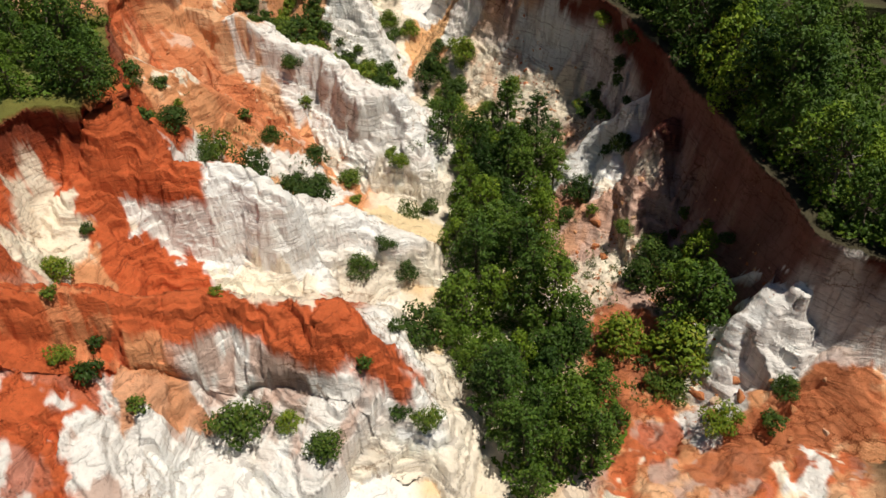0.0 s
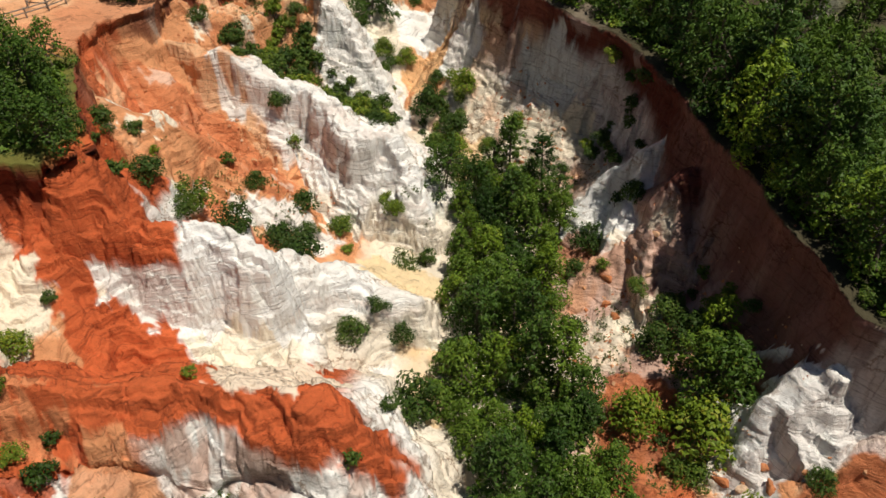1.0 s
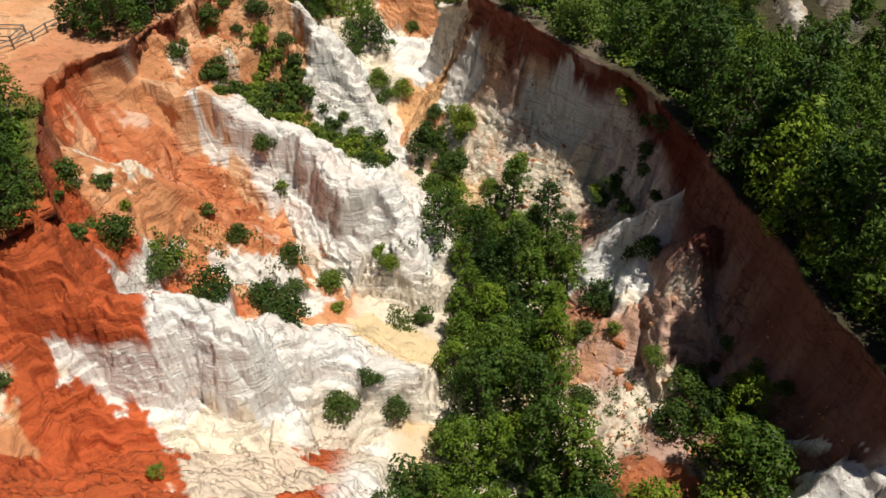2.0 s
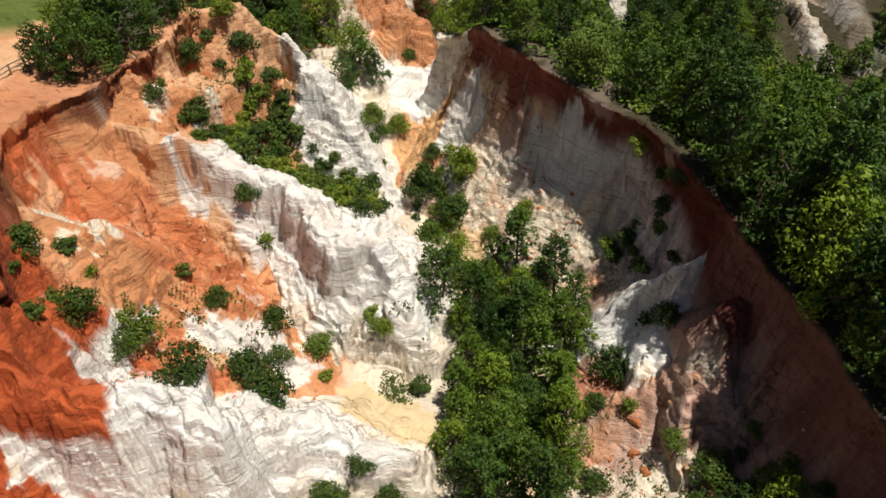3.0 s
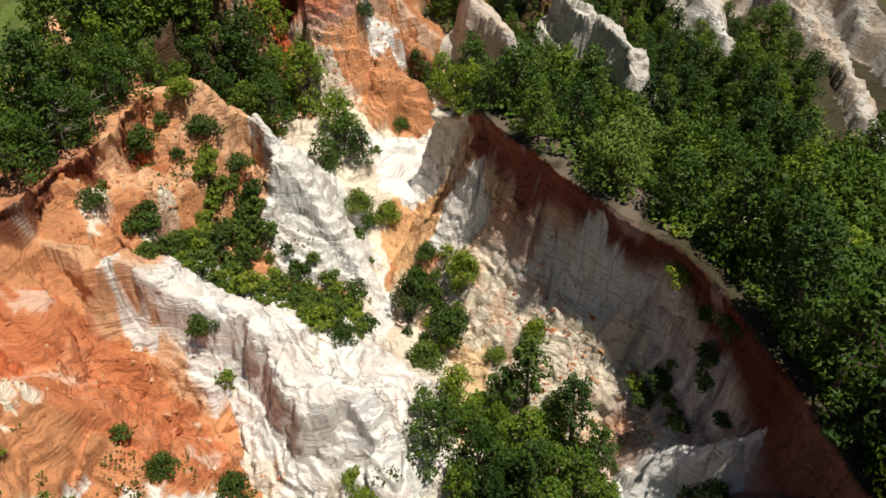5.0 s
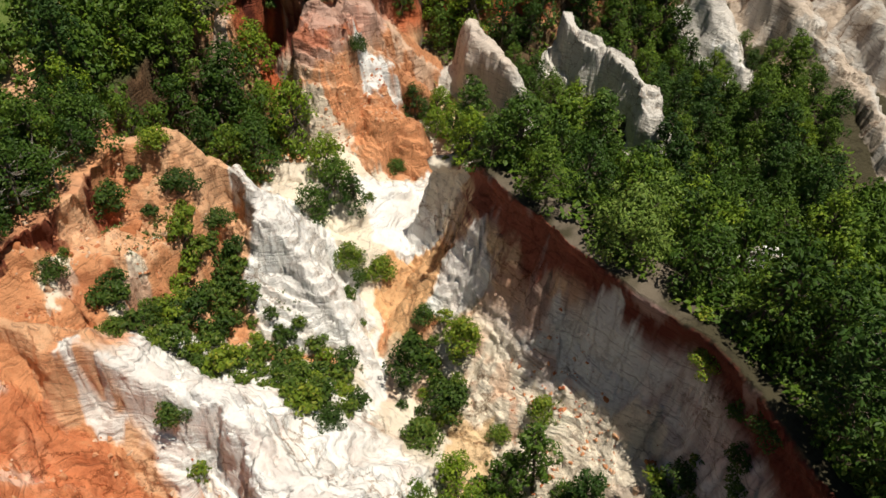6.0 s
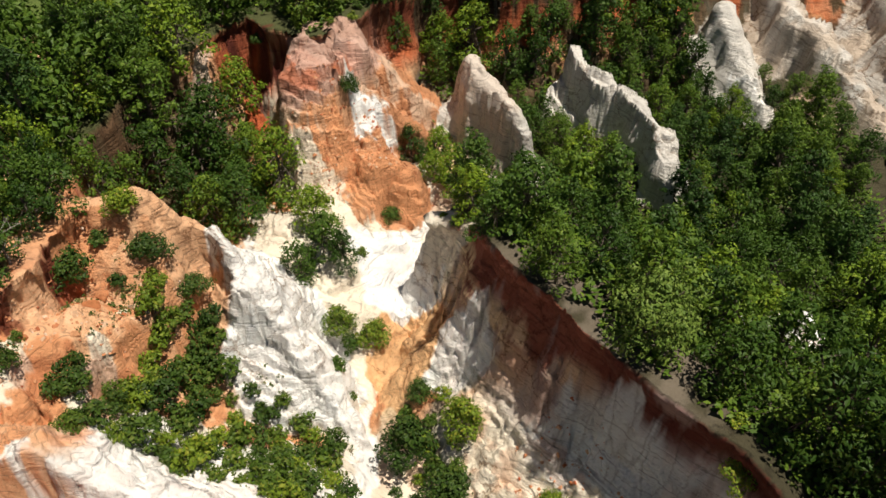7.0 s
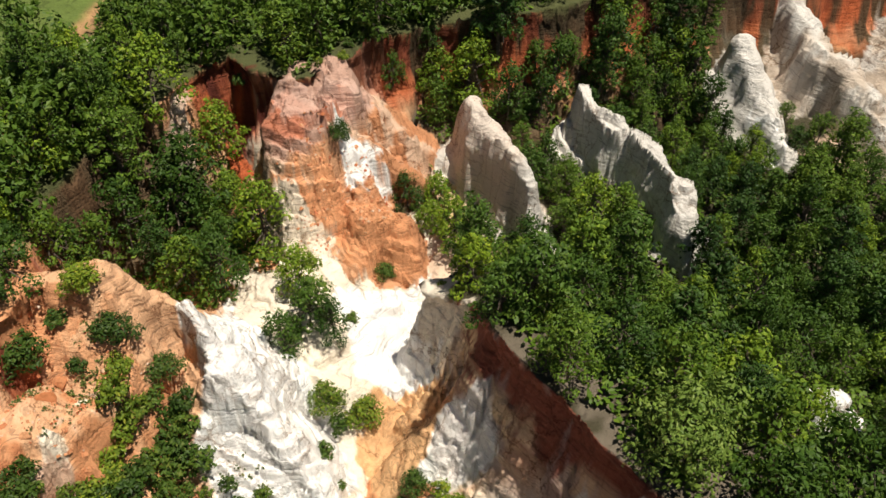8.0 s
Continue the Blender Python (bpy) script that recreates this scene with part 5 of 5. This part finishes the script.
for x, y, wide in SPOTS_SOUTH + SPOTS_MIDDLE + SPOTS_NORTH + SPOTS_EAST:
    if wide > 2.2:
        plant(rng.choice(BUSHES), x, y, wide / 3.7, rng)
    else:
        plant(rng.choice(SHRUBS), x, y, wide / 1.9, rng)
for x, y, size in ((24.5, 65.4, 1.1), (25.6, 61.6, 1.15), (23.6, 68.2, 1.1), (26.4, 57.6, 1.1)):
    plant(rng.choice(BROAD), x, y, size, rng)
round_tree = broadleaf_tree(8, 5.6, 6.4, 130, .3, FRESH, "round pale green tree on the canyon rim")
round_tree.matrix_basis = pose(14.2, 88.4, height_at(14.2, 88.4) - .3, 0, 0, 40)
for x, y, size in ((-9.6, 108.4, .82), (-11.6, 106.2, .7), (-7.6, 107.4, .6), (-10.4, 111, .8)):
    plant(rng.choice(BROAD), x, y, size, rng)

# ---------------------------------------------------------------- dead trees, fence, boulders, grass
def dead_tree(seed, height):
    rng = random.Random(seed)
    thing = new("dead_tree")
    trunk, twigs = bmesh.new(), bmesh.new()
    limb(trunk, (0, 0, -.5), (.1, 0, height * .6), .13, .08, 7)
    limb(trunk, (.1, 0, height * .6), (.25, .1, height), .08, .02, 6)
    for k in range(12):
        up, turn = rng.uniform(.25, .9), 2.4 * k + rng.uniform(-.4, .4)
        a = Vector((.1, 0, height * up))
        b = a + Vector((math.cos(turn), math.sin(turn), rng.uniform(.1, .6))) * height * rng.uniform(.28, .45)
        limb(twigs, a, b, .045, .022, 5)
        for _ in range(4):
            c = a.lerp(b, rng.uniform(.45, 1))
            limb(twigs, c, c + Vector((rng.uniform(-1, 1), rng.uniform(-1, 1), rng.uniform(-.2, .7))) * height * .16, .02, .009, 4)
    part("trunk", trunk, GREY_WOOD, thing)
    part("branches", twigs, GREY_WOOD, thing)
    return tagged(thing, "bare grey dead tree with branching twigs", "dead tree")


for seed, x, y, tall in ((31, 30.2, 48.2, 4.6), (32, -29.6, 92.2, 4.4), (33, -28.2, 95.2, 3.8), (34, 27.2, 80.4, 4.8), (35, 33.4, 76.2, 5.2)):
    dead = dead_tree(seed, tall)
    dead.matrix_basis = pose(x, y, height_at(x, y) - .05, 3, -4, 40 * seed)


def bar(bm, a, b, wide, thick):
    """A squared timber from a to b with slightly worn edges."""
    a, b = Vector(a), Vector(b)
    turn = (b - a).to_track_quat("Z", "Y").to_matrix().to_4x4()
    made = bmesh.ops.create_cube(bm, size=1, matrix=Matrix.Translation((a + b) / 2) @ turn @ Matrix.Diagonal((wide, thick, (b - a).length, 1)))
    edges = list({e for v in made["verts"] for e in v.link_edges})
    bmesh.ops.bevel(bm, geom=edges, offset=.012, segments=1, affect="EDGES")


def rail_fence(line, label):
    """Posts along a line on the ground with two rails between each pair."""
    thing = new("rail_fence")
    feet = [Vector((x, y, height_at(x, y))) for x, y in line]
    for foot in feet:
        bm = bmesh.new()
        bar(bm, foot - Vector((0, 0, .3)), foot + Vector((0, 0, 1.1)), .14, .14)
        part("post", bm, GREY_WOOD, thing)
    for a, b in zip(feet, feet[1:]):
        for up in (.55, .98):
            bm = bmesh.new()
            bar(bm, a + Vector((0, .08, up)), b + Vector((0, .08, up)), .06, .12)
            part("rail", bm, GREY_WOOD, thing)
    return tagged(thing, label, "fence")


rail_fence([(-43, 78.6), (-41.6, 80.8), (-40.2, 82.8), (-39.2, 84.8), (-38.7, 86.8), (-38.2, 88.6), (-37.2, 90.2), (-36, 91.6), (-34.6, 92.8)], "weathered wooden rail fence along the sandy canyon rim")
rail_fence([(-40.6, 83.4), (-42.8, 83.8), (-43, 86), (-40.4, 86), (-40.6, 83.4)], "square pen of weathered wooden rails on the rim")


def boulder(seed, size, material):
    """A broken block of clay: a lumpy hull with flattened sides."""
    rng = random.Random(seed)
    bm = bmesh.new()
    bmesh.ops.create_icosphere(bm, subdivisions=2, radius=size)
    cuts = [(Vector((rng.gauss(0, 1), rng.gauss(0, 1), rng.gauss(0, .7))).normalized(), size * rng.uniform(.3, .7)) for _ in range(8)]
    for v in bm.verts:
        for n, reach in cuts:
            over = v.co.dot(n) - reach
            if over > 0:
                v.co -= n * over * .92
        v.co += v.co.normalized() * size * .1 * noise.noise(v.co * 2.2 / size + Vector((seed, 0, 0)))
        v.co.z *= .75
    mesh = bpy.data.meshes.new("boulder")
    bm.to_mesh(mesh)
    bm.free()
    mesh.materials.append(material)
    return tagged(new("boulder", mesh), "broken angular block of orange clay half sunk in the slope", "boulder", "fallen clay blocks")


BOULDERS = [boulder(k, s, BLOCK) for k, s in ((1, .5), (2, .7), (3, .42), (4, .9), (5, .6))]
FIRST.update({id(ob): True for ob in BOULDERS})


def rubble(ring, gap, sizes, seed):
    rng = random.Random(seed)
    xs, ys = [p[0] for p in ring], [p[1] for p in ring]
    placed = []
    for _ in range(900):
        x, y = rng.uniform(min(xs), max(xs)), rng.uniform(min(ys), max(ys))
        if inside(np.array([x]), np.array([y]), ring)[0] and all((x - u) ** 2 + (y - v) ** 2 > gap * gap for u, v in placed):
            placed.append((x, y))
            plant(rng.choice(BOULDERS), x, y, rng.uniform(*sizes), rng, .14)


rubble([(-29, 70), (-22, 70), (-16, 76), (-20, 80), (-28, 80)], 1.9, (.4, .9), 1)
rubble([(-31, 86), (-24, 90), (-22, 97), (-26, 99), (-30, 90)], 1.8, (.5, 1.1), 2)
rubble([(12, 52), (19, 52), (20, 63), (14, 64)], 1.7, (.4, 1.0), 3)
rubble([(9, 79), (15, 76), (18, 80), (10, 86)], 1.7, (.4, .9), 5)
rubble([(18, 35), (30, 33.5), (31, 38), (22, 41)], 1.6, (.5, 1.3), 6)


def grass_tufts(rings, count, seed):
    """Sparse dry grass and seedlings over several outlines, one mesh."""
    rng = random.Random(seed)
    spots = []
    for ring in rings:
        xs, ys = [p[0] for p in ring], [p[1] for p in ring]
        x, y = np.array([rng.uniform(min(xs), max(xs)) for _ in range(count)]), np.array([rng.uniform(min(ys), max(ys)) for _ in range(count)])
        level = np.abs(ground_at(x + .4, y)[0] - ground_at(x - .4, y)[0]) + np.abs(ground_at(x, y + .4)[0] - ground_at(x, y - .4)[0])
        keep = inside(x, y, ring) & (grain(x, y, 3, 7) > -.05) & (level < .85)
        spots += list(zip(x[keep], y[keep]))
    xy = np.array(spots)
    z = ground_at(xy[:, 0], xy[:, 1])[0]
    points, faces = [], []
    for (x, y), h in zip(spots, z):
        for _ in range(7):
            turn, long_, wide = rng.uniform(0, 6.28), rng.uniform(.12, .3), rng.uniform(.05, .1)
            bx, by, up = x + rng.uniform(-.3, .3), y + rng.uniform(-.3, .3), rng.uniform(.04, .16)
            cx, cy = math.cos(turn), math.sin(turn)
            n = len(points)
            points += [(bx, by, h - .05), (bx + cx * long_ * .5 - cy * wide, by + cy * long_ * .5 + cx * wide, h + up), (bx + cx * long_, by + cy * long_, h + up * .8), (bx + cx * long_ * .5 + cy * wide, by + cy * long_ * .5 - cx * wide, h + up)]
            faces.append((n, n + 1, n + 2, n + 3))
    mesh = bpy.data.meshes.new("dry_grass")
    mesh.from_pydata(points, [], faces)
    mesh.materials.append(GRASS_BLADE)
    return tagged(new("dry_grass", mesh), "sparse yellow-green grass on slopes and gully edges", "grass", kind="stuff")


def undergrowth(rings, per_metre, seed):
    """Low leafy scrub that covers the ground under and between the trees, one mesh."""
    rng = np.random.default_rng(seed)
    spots = []
    for ring in rings:
        xs, ys = [p[0] for p in ring], [p[1] for p in ring]
        count = int((max(xs) - min(xs)) * (max(ys) - min(ys)) * per_metre)
        x, y = rng.uniform(min(xs), max(xs), count), rng.uniform(min(ys), max(ys), count)
        _, owner, out = ground_at(x, y)
        level = np.abs(ground_at(x + .5, y)[0] - ground_at(x - .5, y)[0]) + np.abs(ground_at(x, y + .5)[0] - ground_at(x, y - .5)[0])
        keep = inside(x, y, ring) & ((owner == 0) | ((owner < 3) & (out < -.1)) | (owner == 1) & (y > 104)) & (level < 1.7) & (grain(x, y, 2.6, 27) > -.55) & (np.hypot(x - 16.4, y - 87) > 1.8) & (np.hypot(x - 9.6, y - 93.4) > 1.2)
        spots.append(np.stack((x[keep], y[keep]), -1))
    xy = np.concatenate(spots)
    z = ground_at(xy[:, 0], xy[:, 1])[0] + rng.uniform(.05, .5, len(xy)) * (1 + 1.2 * ease(-.1, .6, grain(xy[:, 0], xy[:, 1], 2.2, 28)))
    turn, lean, size = rng.uniform(0, 6.283, len(xy)), rng.uniform(-.5, .9, len(xy)), rng.uniform(.14, .34, len(xy))
    u = np.stack((np.cos(turn), np.sin(turn), lean), -1) * size[:, None]
    v = np.stack((-np.sin(turn), np.cos(turn), rng.uniform(-.5, .5, len(xy))), -1) * size[:, None] * .55
    middle = np.concatenate((xy, z[:, None]), 1)
    points = np.stack((middle - u, middle + v, middle + u, middle - v), 1).reshape(-1, 3)
    mesh = bpy.data.meshes.new("undergrowth")
    mesh.from_pydata(points, [], np.arange(len(points)).reshape(-1, 4).tolist())
    mesh.materials.append(LEAF)
    return tagged(new("undergrowth", mesh), "dense low green undergrowth between the trees", "undergrowth", kind="stuff")


undergrowth([
    [(2, 108), (5, 95), (11, 84), (19, 74), (20, 58), (25, 36), (40, 33), (50, 60), (48, 112), (20, 112)],
    [(-1, 79), (4, 82), (9, 80), (13, 75), (14, 69), (11.6, 67), (10.4, 58), (9.2, 53), (12.4, 48), (12.4, 43), (16, 38), (13, 33), (6, 31), (3, 37), (2.8, 43), (-1, 47), (.6, 51), (1.6, 58), (1, 65), (2.4, 69), (.4, 73)],
    [(-28, 104), (-21, 105), (-13, 106.5), (-9.5, 105.5), (-8, 112), (-15, 119), (-20, 127), (-30, 120)],
    [(0, 121), (10, 112), (24, 107), (46, 110), (46, 127), (36, 129), (31, 132), (31, 146), (14, 140), (0, 138), (-3.4, 126)],
    [(-48, 56), (-29.6, 57.6), (-33.4, 71), (-48, 73)], [(-34, 126), (-22, 130.5), (-16, 131), (-12, 127), (-4, 138), (30, 148), (30, 156), (-34, 145)],
], 15, 8)

grass_tufts([
    [(-30, 60), (-18, 60), (-12, 66), (-16, 72), (-28, 70)], [(-24, 86), (-6, 84), (-6, 92), (-16, 98), (-24, 98)],
    [(12, 40), (24, 38), (24, 52), (14, 62)], [(-42, 56), (-28, 57), (-32, 70), (-42, 70)],
    [(-6, 66), (0, 62), (1, 68), (-4, 72)], [(9, 78), (19, 72), (20, 80), (10, 86)], [(-26, 94), (-18, 100), (-22, 103), (-28, 98)],
], 900, 3)


def scree(rings, count, seed):
    """Countless small stones and clods over the slopes, one mesh."""
    rng = random.Random(seed)
    points, faces = [], []
    for ring in rings:
        xs, ys = [p[0] for p in ring], [p[1] for p in ring]
        x, y = np.array([rng.uniform(min(xs), max(xs)) for _ in range(count)]), np.array([rng.uniform(min(ys), max(ys)) for _ in range(count)])
        keep = inside(x, y, ring) & (grain(x, y, 2.5, 17) > -.1)
        x, y = x[keep], y[keep]
        for px, py, h in zip(x, y, ground_at(x, y)[0]):
            r, n = .07 + .2 * rng.random() ** 3, len(points)
            for k in range(4):
                turn = 1.5708 * k + rng.uniform(-.5, .5)
                points.append((px + r * math.cos(turn), py + r * math.sin(turn), h + r * rng.uniform(-.4, .3)))
            points += [(px + rng.uniform(-.4, .4) * r, py + rng.uniform(-.4, .4) * r, h + r * rng.uniform(.6, 1)), (px, py, h - r)]
            for k in range(4):
                faces += [(n + k, n + (k + 1) % 4, n + 4), (n + (k + 1) % 4, n + k, n + 5)]
    mesh = bpy.data.meshes.new("scree")
    mesh.from_pydata(points, [], faces)
    mesh.materials.append(SCREE)
    return tagged(new("scree", mesh), "small loose clods and stones on the clay slopes", "stones", kind="stuff")


scree([
    [(-32, 60), (-10, 62), (-9, 72), (-16, 79), (-32, 82)], [(-31, 84), (-22, 88), (-18, 100), (-26, 102), (-30, 92)], [(11, 40), (26, 36), (27, 50), (20, 66), (11, 66)],
    [(7, 80), (17, 72), (20, 80), (6, 92)], [(-12, 116), (-2, 118), (-4, 124), (-14, 124)],
], 1100, 9)
